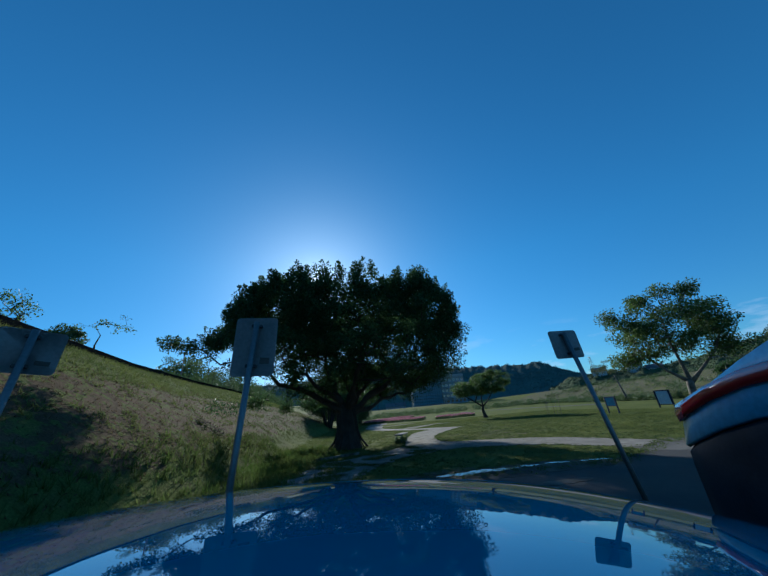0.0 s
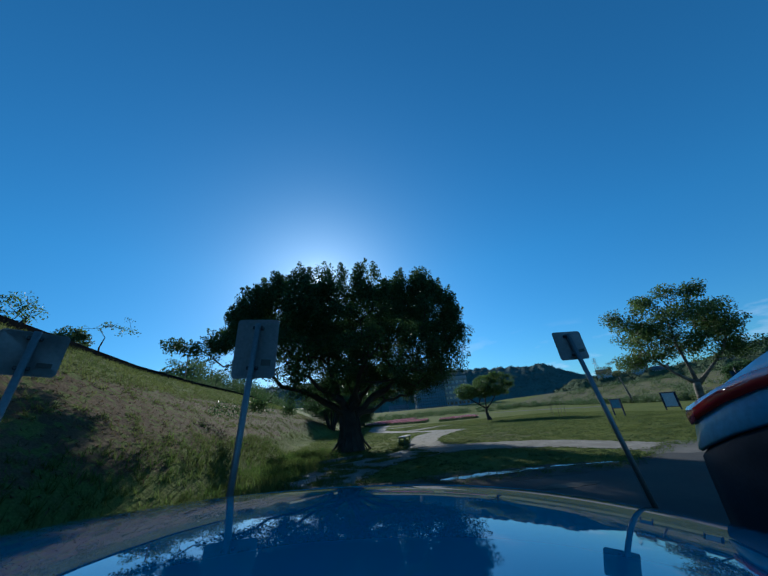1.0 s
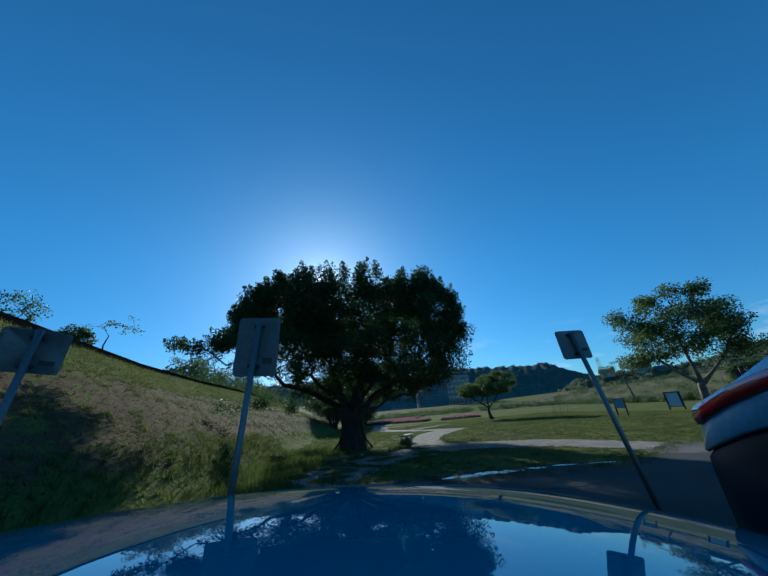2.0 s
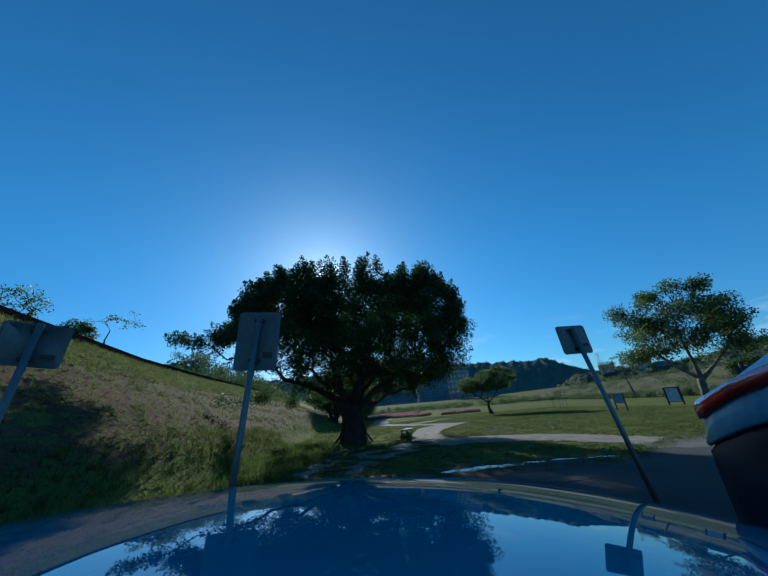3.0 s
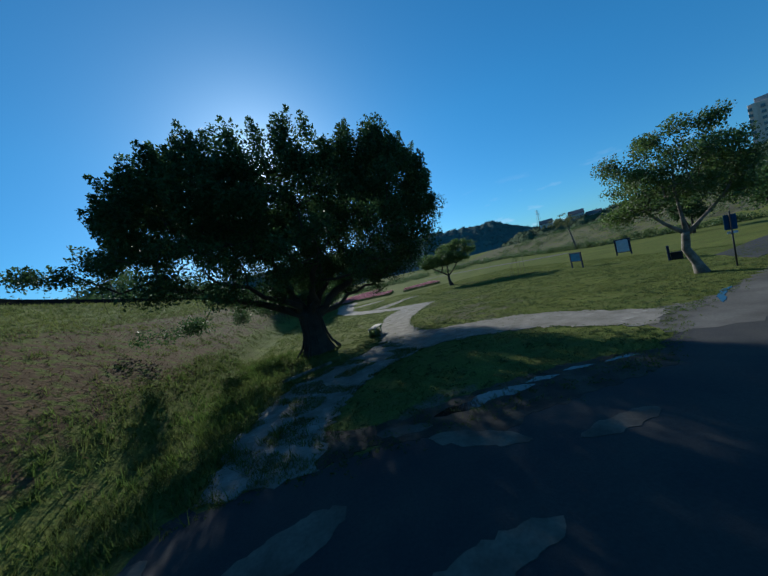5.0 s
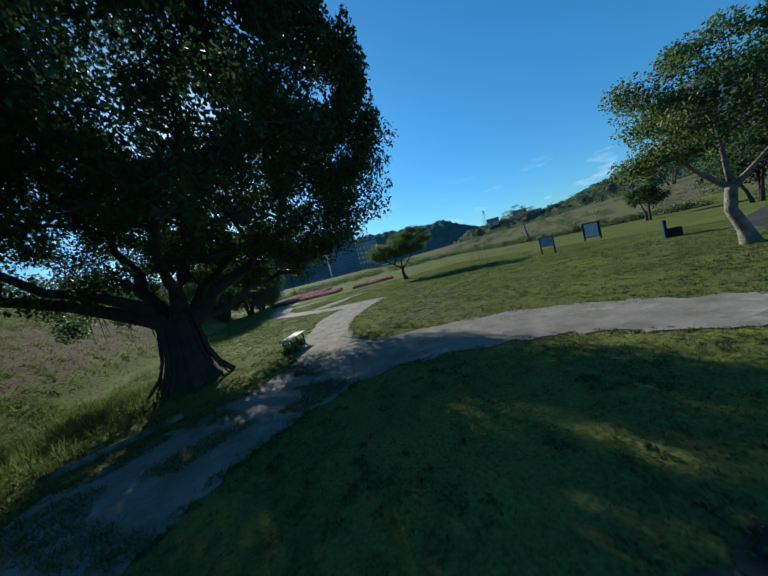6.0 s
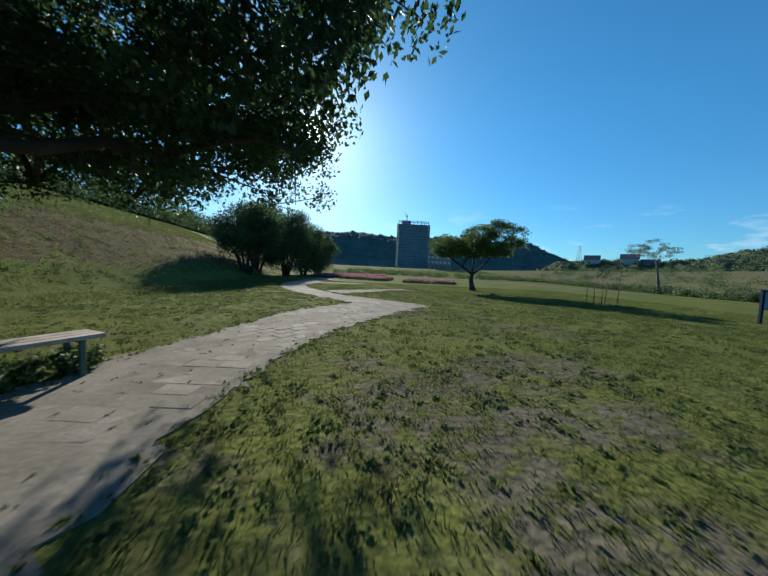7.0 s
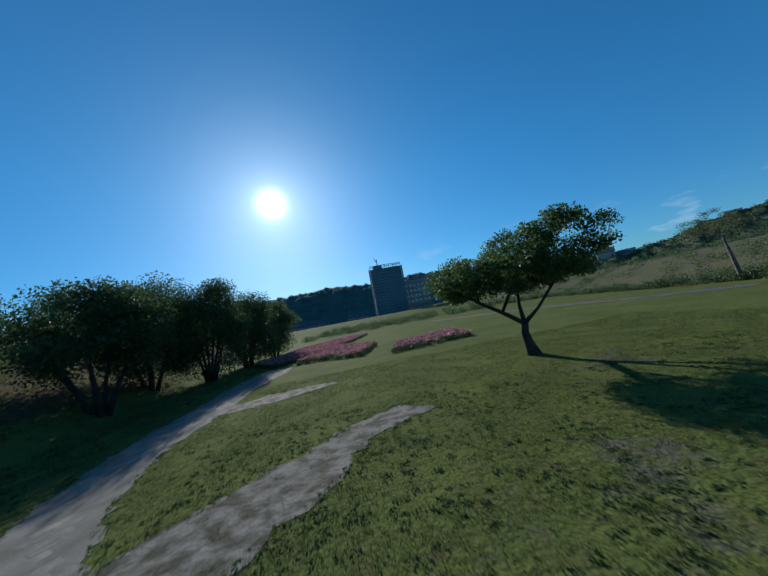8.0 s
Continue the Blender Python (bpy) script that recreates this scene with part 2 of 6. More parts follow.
M = dict(
    ground=ground_material(),
    clover=material("clover_leaves", (0.105, 0.138, 0.054), 0.8, (0.066, 0.096, 0.042), 2.5, translucent=0.45, per_island=0.4, spec=0.06),
    blade=material("grass_blades", (0.124, 0.147, 0.042), 0.75, (0.084, 0.112, 0.035), 0.4, translucent=0.56, per_island=0.3, spec=0.1),
    weed=material("tall_weeds", (0.074, 0.122, 0.026), 0.75, (0.088, 0.112, 0.032), 0.8, translucent=0.55, per_island=0.35, spec=0.1),
    asphalt=material("asphalt", (0.030, 0.032, 0.036), 0.85, (0.050, 0.048, 0.045), 0.7, 22, bump=0.008, bump_scale=60, spec=0.2),
    bed=material("sandy_paver_bed", (0.225, 0.207, 0.18), 0.95, (0.145, 0.134, 0.112), 1.6, 20, bump=0.01, bump_scale=20, spec=0.1),
    wet=material("wet_mud", (0.030, 0.027, 0.023), 0.8, (0.062, 0.054, 0.042), 2.0, 16, bump=0.02, bump_scale=8, low=0.42, high=0.62, spec=0.15),
    silt=material("dried_silt", (0.15, 0.132, 0.108), 0.9, (0.075, 0.068, 0.058), 1.8, 20, bump=0.01, bump_scale=14, spec=0.1),
    paver=material("stone_paver", (0.245, 0.226, 0.20), 0.9, (0.15, 0.137, 0.115), 2.2, 25, bump=0.008, bump_scale=30, spec=0.15, per_object=0.13, world=True),
    paver_far=material("stone_paver_far", (0.245, 0.226, 0.20), 0.9, (0.15, 0.137, 0.115), 2.2, 25, bump=0.008, bump_scale=30, spec=0.15, per_island=0.13, world=True),
    worn=material("worn_stone", (0.19, 0.174, 0.152), 0.9, (0.06, 0.058, 0.040), 2.6, 16, bump=0.04, bump_scale=9, low=0.40, high=0.60, spec=0.1),
    lane=material("grey_lane", (0.112, 0.106, 0.096), 0.9, (0.060, 0.056, 0.050), 0.9, 18, bump=0.01, bump_scale=30, spec=0.25),
    water=glass_material("puddle_water", (0.012, 0.013, 0.015), 0.05, 0.0, 0.5, 1.33),
    bark=material("ficus_bark", (0.058, 0.048, 0.038), 0.95, (0.032, 0.027, 0.022), 2.5, 30, bump=0.03, bump_scale=9),
    pale_bark=material("pale_bark", (0.22, 0.195, 0.165), 0.9, (0.08, 0.07, 0.055), 4, 14, bump=0.05, bump_scale=14),
    leaf_dark=material("ficus_leaves", (0.052, 0.098, 0.034), 0.5, (0.038, 0.074, 0.026), 0.6, 4, translucent=0.5, per_island=0.35, spec=0.2),
    leaf_mid=material("tree_leaves", (0.095, 0.15, 0.036), 0.6, (0.065, 0.11, 0.025), 0.6, 4, translucent=0.5, per_island=0.35),
    leaf_yellow=material("yellowing_leaves", (0.12, 0.13, 0.04), 0.7, (0.08, 0.10, 0.03), 0.6, 4, translucent=0.35, per_island=0.3),
    shrub=material("shrub_leaves", (0.055, 0.10, 0.03), 0.6, (0.08, 0.12, 0.04), 0.4, 4, translucent=0.4, per_island=0.3),
    # blue cast and lightness of distant haze are put into this foliage colour
    woods=material("hazed_far_woods", (0.09, 0.135, 0.122), 0.95, (0.07, 0.106, 0.098), 0.05, 0.4, per_island=0.12, spec=0.05),
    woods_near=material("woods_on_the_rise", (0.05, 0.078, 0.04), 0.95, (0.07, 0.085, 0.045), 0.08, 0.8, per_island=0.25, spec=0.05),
    galvanised=material("galvanised_steel", (0.20, 0.205, 0.21), 0.55, (0.22, 0.225, 0.23), 6, 40, metal=0.85),
    plate=material("aluminium_sign_back", (0.30, 0.305, 0.31), 0.6, (0.24, 0.245, 0.25), 4, 30, metal=0.1),
    dark_metal=material("dark_metal", (0.03, 0.032, 0.035), 0.5, None, 8),
    rock=material("dark_boulder", (0.018, 0.018, 0.018), 0.95, (0.035, 0.033, 0.03), 2.4, 26, bump=0.04, bump_scale=7, spec=0.15),
    blue_sign=material("blue_board", (0.02, 0.075, 0.15), 0.9, None, 3, spec=0.0),
    board_face=material("faded_notice_sheet", (0.45, 0.52, 0.60), 0.5, (0.34, 0.42, 0.52), 1.5, 8),
    board_wood=material("navy_painted_timber", (0.02, 0.036, 0.07), 0.85, None, 8, spec=0.1),
    bench_top=material("pale_plank", (0.40, 0.35, 0.30), 0.7, (0.28, 0.235, 0.195), 5, 40, bump=0.003),
    bench_leg=material("green_painted_steel", (0.05, 0.12, 0.09), 0.5, None, 8),
    paint=material("steel_blue_car_paint", (0.012, 0.20, 0.32), 0.45, (0.011, 0.19, 0.305), 0.5, 2.0, metal=0.0, coat=1.0, spec=0.0, coat_ior=2.2),
    wagon_paint=material("pale_blue_car_paint", (0.16, 0.38, 0.56), 0.4, (0.15, 0.365, 0.54), 1.0, 60, coat=1.0, spec=0.2),
    straw=material("dry_straw", (0.15, 0.112, 0.066), 0.9, (0.10, 0.072, 0.042), 2.0, translucent=0.3, per_island=0.4, spec=0.1),
    barrier=material("weathered_dark_barrier", (0.022, 0.022, 0.022), 1.0, None, 2, spec=0.0),
    bumper=material("dark_bumper_plastic", (0.022, 0.030, 0.042), 0.75, None, 8, spec=0.1),
    tyre=material("tyre_rubber", (0.018, 0.018, 0.018), 0.85, None, 8),
    rim=material("alloy_rim", (0.5, 0.5, 0.51), 0.3, None, 8, metal=0.9),
    trim=material("black_plastic_trim", (0.02, 0.021, 0.023), 0.55, None, 8),
    window=glass_material("tinted_glass", (0.012, 0.015, 0.018)),
    tail=glass_material("red_tail_lens", (0.5, 0.02, 0.025), 0.12),
    pink=material("pink_flowers", (0.55, 0.30, 0.34), 0.7, (0.34, 0.10, 0.15), 3.0, 12, translucent=0.3, per_island=0.6),
    concrete=material("pale_concrete", (0.288, 0.280, 0.264), 0.85, (0.232, 0.224, 0.208), 0.3, 4),
    # blue netting, its base colour lightened to stand in for distance haze
    netting=material("hazed_scaffold_netting", (0.19, 0.29, 0.35), 0.85, (0.14, 0.22, 0.28), 0.1, 1.2),
    facade=material("tiled_facade", (0.54, 0.46, 0.41), 0.75, (0.46, 0.39, 0.35), 0.08, 1.5),
    facade_dark=material("grey_facade", (0.33, 0.33, 0.345), 0.75, (0.27, 0.27, 0.285), 0.08, 1.5, spec=0.1),
    house_wall=material("white_house_wall", (0.48, 0.49, 0.50), 0.8, (0.38, 0.385, 0.39), 0.2, 3, spec=0.1),
    roof=material("dark_roof", (0.14, 0.145, 0.155), 0.9, (0.10, 0.10, 0.105), 0.5, spec=0.08),
    stake=material("weathered_stake", (0.16, 0.13, 0.10), 0.85, None, 6),
)


# ---- building blocks ----
def fast(name, V, F, mat, parent=None, smooth=False, label="", loc=None):
    """One mesh object from an array of vertices and an array (or list) of faces."""
    me = bpy.data.meshes.new(name)
    V = np.asarray(V, np.float32)
    if isinstance(F, np.ndarray):
        n, k = F.shape
        me.vertices.add(len(V))
        me.vertices.foreach_set("co", V.ravel())
        me.loops.add(n * k)
        me.loops.foreach_set("vertex_index", F.astype(np.int32).ravel())
        me.polygons.add(n)
        me.polygons.foreach_set("loop_start", np.arange(0, n * k, k, dtype=np.int32))
        me.update(calc_edges=True)
    else:
        me.from_pydata(V.tolist(), [], F)
    if smooth:
        me.polygons.foreach_set("use_smooth", np.ones(len(me.polygons), bool))
    me.materials.append(mat)
    ob = new(name, me)
    if parent:
        ob.parent = parent
    if loc:
        ob.location = loc
    if label:
        tagged(ob, label)
    return ob


def part(name, bm, mat, parent, label="", smooth=False):
    me = bpy.data.meshes.new(name)
    bm.normal_update()
    bm.to_mesh(me)
    bm.free()
    if smooth:
        me.polygons.foreach_set("use_smooth", np.ones(len(me.polygons), bool))
    me.materials.append(mat)
    ob = new(name, me)
    ob.parent = parent
    if label:
        tagged(ob, label)
    return ob


def thing(name, loc, label, category, group="", rz=0.0, rx=0.0, ry=0.0):
    e = new(name)
    e.matrix_world = pose(*loc, rx, ry, rz)
    return tagged(e, label, category, group)


def box_bm(cx, cy, cz, sx, sy, sz, bevel=0.01, seg=1, m=None):
    bm = bmesh.new()
    bmesh.ops.create_cube(bm, size=1.0, matrix=Matrix.Translation((cx, cy, cz)) @ Matrix.Diagonal((sx, sy, sz, 1)))
    if bevel:
        bmesh.ops.bevel(bm, geom=bm.edges[:], offset=bevel, segments=seg, affect="EDGES")
    if m:
        bmesh.ops.transform(bm, matrix=m, verts=bm.verts[:])
    return bm


def tube(points, radii, sides=8, closed=True):
    """Vertices and faces of a tapered tube along points."""
    P = [Vector(p) for p in points]
    V, F = [], []
    ref = Vector((0.31, 0.17, 0.93)).normalized()
    for i, p in enumerate(P):
        d = (P[min(i + 1, len(P) - 1)] - P[max(i - 1, 0)]).normalized()
        u = d.cross(ref)
        if u.length < 0.05:
            u = d.cross(Vector((1, 0, 0)))
        u.normalize()
        v = d.cross(u)
        for k in range(sides):
            a = 2 * math.pi * k / sides
            V.append(p + radii[i] * (math.cos(a) * u + math.sin(a) * v))
    for i in range(len(P) - 1):
        for k in range(sides):
            k2 = (k + 1) % sides
            F.append((i * sides + k, i * sides + k2, (i + 1) * sides + k2, (i + 1) * sides + k))
    if closed:
        F.append(tuple(range(sides))[::-1])
        F.append(tuple((len(P) - 1) * sides + k for k in range(sides)))
    return V, F


def tubes(name, rods, mat, parent=None, sides=8, smooth=True, label=""):
    """Several rods of one part, joined: each a list of points and of radii."""
    V, F = [], []
    for pts, rad in rods:
        v, f = tube(pts, rad, sides)
        F += [tuple(i + len(V) for i in face) for face in f]
        V += v
    return fast(name, [tuple(p) for p in V], F, mat, parent, smooth, label)


# ---- ground: lawn, bank beside it, far embankment ----
def smooth01(a):
    a = np.clip(a, 0, 1)
    return a * a * (3 - 2 * a)


def toe_x(y):
    return np.interp(y, [-80, 0, 10, 20, 30, 45, 60, 80, 120, 220], [-4, -4.4, -5.0, -6.2, -7.2, -7.4, -9.8, -14, -22, -44])


def crest_x(y):
    return np.interp(y, [-80, 0, 10, 20, 30, 40, 60, 80, 120, 220], [-9, -11, -14.3, -17.4, -19.4, -20.8, -24.4, -29, -38, -60])


CREST = 6.0


def ground_z(x, y):
    x, y = np.asarray(x, float), np.asarray(y, float)
    t = (toe_x(y) - x) / (toe_x(y) - crest_x(y))
    z = CREST * np.where(t < 1, np.clip(t, 0, 1) ** 1.0 * smooth01(np.clip(t * 6, 0, 1)), 1)
    z = z - 0.28 * np.clip(crest_x(y) - 7 - x, 0, 12)
    toe_r = np.interp(y, [-80, 20, 50, 95, 160], [46, 40, 42, 50, 46])
    r = smooth01((x - toe_r) / 26) * 4.2
    far = smooth01((y - 130) / 40) * 3.0
    rough = 0.05 * np.sin(x * 0.9 + 1.3 * np.sin(y * 0.7)) * np.sin(y * 0.8 + np.sin(x * 0.5)) * np.clip((np.hypot(x - 6, y - 24) - 44) / 20, 0, 1)
    return z + np.maximum(r, far) + rough


def grid_lines(a, b, near_a, near_b, fine, coarse_n):
    """Coordinates, close together between near_a and near_b and wider and wider beyond."""
    mid = np.arange(near_a, near_b, fine)
    lo = near_a - np.geomspace(fine, near_a - a, coarse_n)
    hi = near_b + np.geomspace(fine, b - near_b, coarse_n)
    return np.unique(np.concatenate([lo, mid, hi]))


def make_ground():
    xs, ys = grid_lines(-2500, 2500, -34, 60, 0.5, 34), grid_lines(-2500, 3200, -8, 110, 0.5, 34)
    X, Y = np.meshgrid(xs, ys)
    Z = ground_z(X, Y)
    V = np.stack([X, Y, Z], -1).reshape(-1, 3)
    w = len(xs)
    i, j = np.meshgrid(np.arange(w - 1), np.arange(len(ys) - 1))
    a = (j * w + i).ravel()
    F = np.stack([a, a + 1, a + w + 1, a + w], -1)
    ob = fast("ground", V, F, M["ground"], smooth=True)
    t = ((toe_x(Y) - X) / (toe_x(Y) - crest_x(Y))).ravel()
    bare = 0.78 * smooth01((t - 0.10) / 0.14) * (1 - smooth01((t - 0.60) / 0.12))
    bare = np.maximum(bare, (0.62 * smooth01((X - 42) / 8) * (Y < 150)).ravel())
    # worn lawn where feet cut the corner by the path
    for cx, cy, r, k in ((6.2, 25.5, 2.2, 0.55), (5.4, 19.0, 3.6, 0.62), (7.5, 23.0, 2.6, 0.45), (8.5, 31.5, 3.2, 0.5), (12.5, 37.8, 2.0, 0.5), (1.0, 8.6, 1.6, 0.7), (-1.4, 3.0, 2.2, 0.35), (-0.6, 24.5, 1.5, 0.4)):
        bare = np.maximum(bare, k * np.exp(-(((X - cx) ** 2 + (Y - cy) ** 2) / r ** 2)).ravel())
    ob.data.attributes.new("bank", "FLOAT", "POINT").data.foreach_set("value", smooth01(t * 8).astype(np.float32))
    at = ob.data.attributes.new("bare", "FLOAT", "POINT")
    at.data.foreach_set("value", bare.astype(np.float32))
    return tagged(ob, "mown green lawn with a worn brown grassy bank beside it", "ground", kind="structure")


ground = make_ground()


def inside(P, poly):
    P, poly = np.asarray(P, float), np.asarray(poly, float)
    r = np.zeros(len(P), bool)
    a = poly
    b = np.roll(poly, -1, 0)
    for (x1, y1), (x2, y2) in zip(a, b):
        c = ((y1 > P[:, 1]) != (y2 > P[:, 1])) & (P[:, 0] < (x2 - x1) * (P[:, 1] - y1) / (y2 - y1 + 1e-12) + x1)
        r ^= c
    return r


def slab(name, poly, top, mat, label, category, wobble=0.12, step=0.35, kind="structure", skirt=0.12):
    """A thin sheet of ground cover with an uneven edge, following the ground."""
    rnd = random.Random(len(poly) * 7 + int(abs(poly[0][0]) * 10))
    pts = []
    for p, q in zip(poly, poly[1:] + poly[:1]):
        n = max(1, int(math.dist(p, q) / step))
        for k in range(n):
            f = k / n
            pts.append((p[0] + (q[0] - p[0]) * f + rnd.uniform(-wobble, wobble), p[1] + (q[1] - p[1]) * f + rnd.uniform(-wobble, wobble)))
    bm = bmesh.new()
    ring = [bm.verts.new((x, y, 0)) for x, y in pts]
    bmesh.ops.triangle_fill(bm, edges=[bm.edges.new((ring[i], ring[(i + 1) % len(ring)])) for i in range(len(ring))], use_beauty=True)
    edge = [e for e in bm.edges if e.is_boundary]
    down = bmesh.ops.extrude_edge_only(bm, edges=edge)
    low = {v for v in down["geom"] if isinstance(v, bmesh.types.BMVert)}
    for v in bm.verts:
        v.co.z = float(ground_z(v.co.x, v.co.y)) + (top if v not in low else top - skirt)
    bmesh.ops.recalc_face_normals(bm, faces=bm.faces[:])
    me = bpy.data.meshes.new(name)
    bm.to_mesh(me)
    bm.free()
    me.materials.append(mat)
    return tagged(new(name, me), label, category, kind=kind)


PATH_LEFT = [(0.3, 16.6), (0.5, 17.5), (0.5, 20.0), (0.85, 22.0), (1.15, 24.3), (1.7, 25.6), (2.3, 26.7), (2.9, 27.5), (1.4, 29.2), (-0.5, 31.3), (-2.1, 34.2), (-2.7, 36.2), (-3.2, 38.0), (-3.4, 40.5), (-3.4, 43.7), (-3.8, 49), (-3.2, 53.4)]
PATH_RIGHT = [(3.2, 16.4), (2.4, 17.5), (2.4, 20.2), (3.1, 22.5), (4.1, 24.5), (5.2, 26.5), (6.0, 27.6), (5, 28.6), (3.8, 29.5), (2.2, 30.7), (1.0, 32.6), (-0.5, 35), (-1.3, 37.8), (-1.2, 40.5), (-1.5, 45.8), (-0.9, 50.3), (-1, 53)]
NORTH = PATH_LEFT + PATH_RIGHT[::-1]
EAST = [(3.2, 16.5), (4.6, 16.1), (6.3, 15.2), (7.4, 14.0), (8.2, 12.3), (8.8, 11.2), (7.4, 10.2), (6.5, 11.4), (5.9, 12.4), (4.9, 13.15), (4.0, 13.55), (3.2, 13.85), (2.4, 13.95), (1.6, 13.95), (0.6, 16.6)]
WEST = [(0.3, 16.5), (2.4, 15.1), (2.0, 13.95), (1.2, 13.5), (-0.2, 12.2), (-1.0, 10.8), (-1.3, 9.5), (-1.4, 8.0), (-3.3, 8.0), (-3.5, 9.8), (-3.4, 11.4), (-3.1, 12.8), (-2.6, 13.8), (-1.6, 14.6), (-0.6, 15.3)]
FORK = [(0.7, 33.0), (1.2, 33.8), (1.75, 34.25), (2.3, 34.8), (3.3, 35.75), (4.45, 36.8), (5.5, 37.5), (6.5, 36.8), (5.7, 36.2), (4.7, 35.5), (4.2, 34.5), (3.9, 33.8), (3.3, 33.1), (2.6, 32.3), (1.8, 31.6)]
SPUR = [(-1.5, 41), (0.8, 41.4), (3.6, 42.8), (2.5, 43.4), (0.1, 43.1), (-1.3, 42.5)]
ROAD = [(-4.2, 4.0), (-3.6, 7.9), (-1.2, 8.1), (0.9, 8.35), (3, 8.5), (5.4, 8.5), (7, 9.6), (8.4, 10.6), (9.6, 11.0), (11.4, 11.5), (16.6, 12.9), (21, 14.5), (30, 18), (48, 24), (60, 8), (30, -6), (8, -12), (4.5, 3.0), (3.0, 4.4), (0.5, 4.5), (-2, 4.1)]
LANE = [(16.8, 14.4), (18.5, 17.2), (24, 18.8), (34, 21.5), (42, 23.6), (44, 22.4), (30, 17.6), (21, 15.0)]
path_north = slab("path", NORTH, 0.012, M["bed"], "winding footpath of pale oblong stone pavers across the lawn", "path", 0.13, 0.2)
path_east = slab("path_east", EAST, 0.016, M["bed"], "footpath of pale stone pavers beside the lawn", "path", 0.13, 0.2)
path_west = slab("path_west", WEST, 0.020, M["bed"], "shaded footpath of stone pavers under the banyan", "path", 0.13, 0.2)
slab("path_fork", FORK, 0.010, M["worn"], "worn strip of stone and earth on the lawn", "path", 0.2)
slab("path_spur", SPUR, 0.010, M["worn"], "short worn strip of pale stone on the lawn", "path", 0.15)
slab("road", ROAD, 0.008, M["asphalt"], "dark asphalt lane with dried mud, in tree shade", "road", 0.13, 0.25)
slab("road_lane", LANE, 0.014, M["asphalt"], "grey asphalt lane between two lawns", "road", 0.1, 0.8)
FIELD_PATH = [(33.6, 47.2), (33.2, 50.2), (31.0, 55.4), (29.9, 63.2), (25.4, 74), (18.6, 83), (17.2, 81.5), (23.6, 72.4), (28.0, 62.2), (29.2, 54.4), (31.2, 48.6), (31.8, 46.8)]
slab("path_field", FIELD_PATH, 0.012, M["lane"], "pale narrow path along the far edge of the lawn", "path", 0.1, 0.6)
APRON = [(7.2, 10.3), (8.4, 11.5), (9.6, 11.3), (10.4, 11.2), (12.5, 11.9), (15, 12.7), (14, 10.6), (11, 9.2), (8.6, 8.9), (7.0, 9.5)]
slab("road_apron", APRON, 0.011, M["lane"], "worn pale apron where path meets lane", "road", 0.16, 0.22)
slab("car_park", [(-6.5, -9), (5.6, -9), (4.4, 1.5), (3.0, 1.75), (0.5, 1.7), (-2, 1.6), (-4.6, 1.5)], 0.010, M["lane"], "worn grey car park surface", "car park", 0.12, 0.3)
def pool(p, q, half, bend, seed):
    """Outline of a slender bent puddle with lobed edges from p to q."""
    rnd = random.Random(seed)
    a, b, c = (rnd.uniform(0, 6.3) for k in range(3))
    d = Vector((q[0] - p[0], q[1] - p[1]))
    n = Vector((-d.y, d.x)).normalized()
    sides = []
    for s in (1, -1):
        row = []
        for k in range(1, 30):
            u = k / 30
            w = half * math.sin(math.pi * u) ** 0.7 * (1 + 0.3 * math.sin(7 * u + a + s) + 0.22 * math.sin(17 * u + b + 2 * s) + 0.12 * math.sin(41 * u + c - s))
            o = Vector(p) + d * u + n * (bend * math.sin(math.pi * u) + s * w)
            row.append((o.x, o.y))
        sides.append(row)
    return [p] + sides[1] + [q] + sides[0][::-1]


MUD = [(-3.3, 9.5), (-2.2, 9.75), (-0.9, 9.15), (0.3, 9.0), (0.8, 9.15), (2.2, 9.35), (3.8, 9.45), (5.4, 9.2), (6.2, 8.8), (5.6, 8.2), (4.2, 8.1), (2.4, 7.9), (1.4, 7.5), (0.8, 8.0), (-0.4, 8.3), (-1.6, 8.0), (-2.6, 8.5)]
slab("road_mud", MUD, 0.0115, M["wet"], "dark wet mud where the lane meets the grass", "mud", 0.07, 0.12)
for k, (x, y, a, b, turn) in enumerate(((-1.6, 6.6, 0.9, 0.35, 0.5), (-0.95, 5.0, 0.5, 0.25, 1.2), (0.2, 8.55, 0.55, 0.18, -0.2), (1.3, 7.7, 0.8, 0.22, -0.5), (3.3, 7.1, 0.7, 0.18, 0.1), (0.7, 5.8, 0.9, 0.2, 0.2), (-3.9, 6.4, 0.9, 0.3, 1.0))):
    ring_xy = [(x + a * math.cos(q) * math.cos(turn) - b * math.sin(q) * math.sin(turn), y + a * math.cos(q) * math.sin(turn) + b * math.sin(q) * math.cos(turn)) for q in np.linspace(0, 2 * math.pi, 15)[:-1]]
    slab("road_silt", ring_xy, 0.0135 + 0.0004 * k, M["silt"], "pale dried silt on the asphalt", "silt", 0.035, 0.09, "structure", 0.03)
slab("puddle", pool((0.85, 8.72), (3.1, 8.9), 0.2, 0.06, 3), 0.0175, M["water"], "shallow puddle reflecting the sky at the lawn's muddy edge", "puddle", 0.004, 9.0, "structure", 0.02)
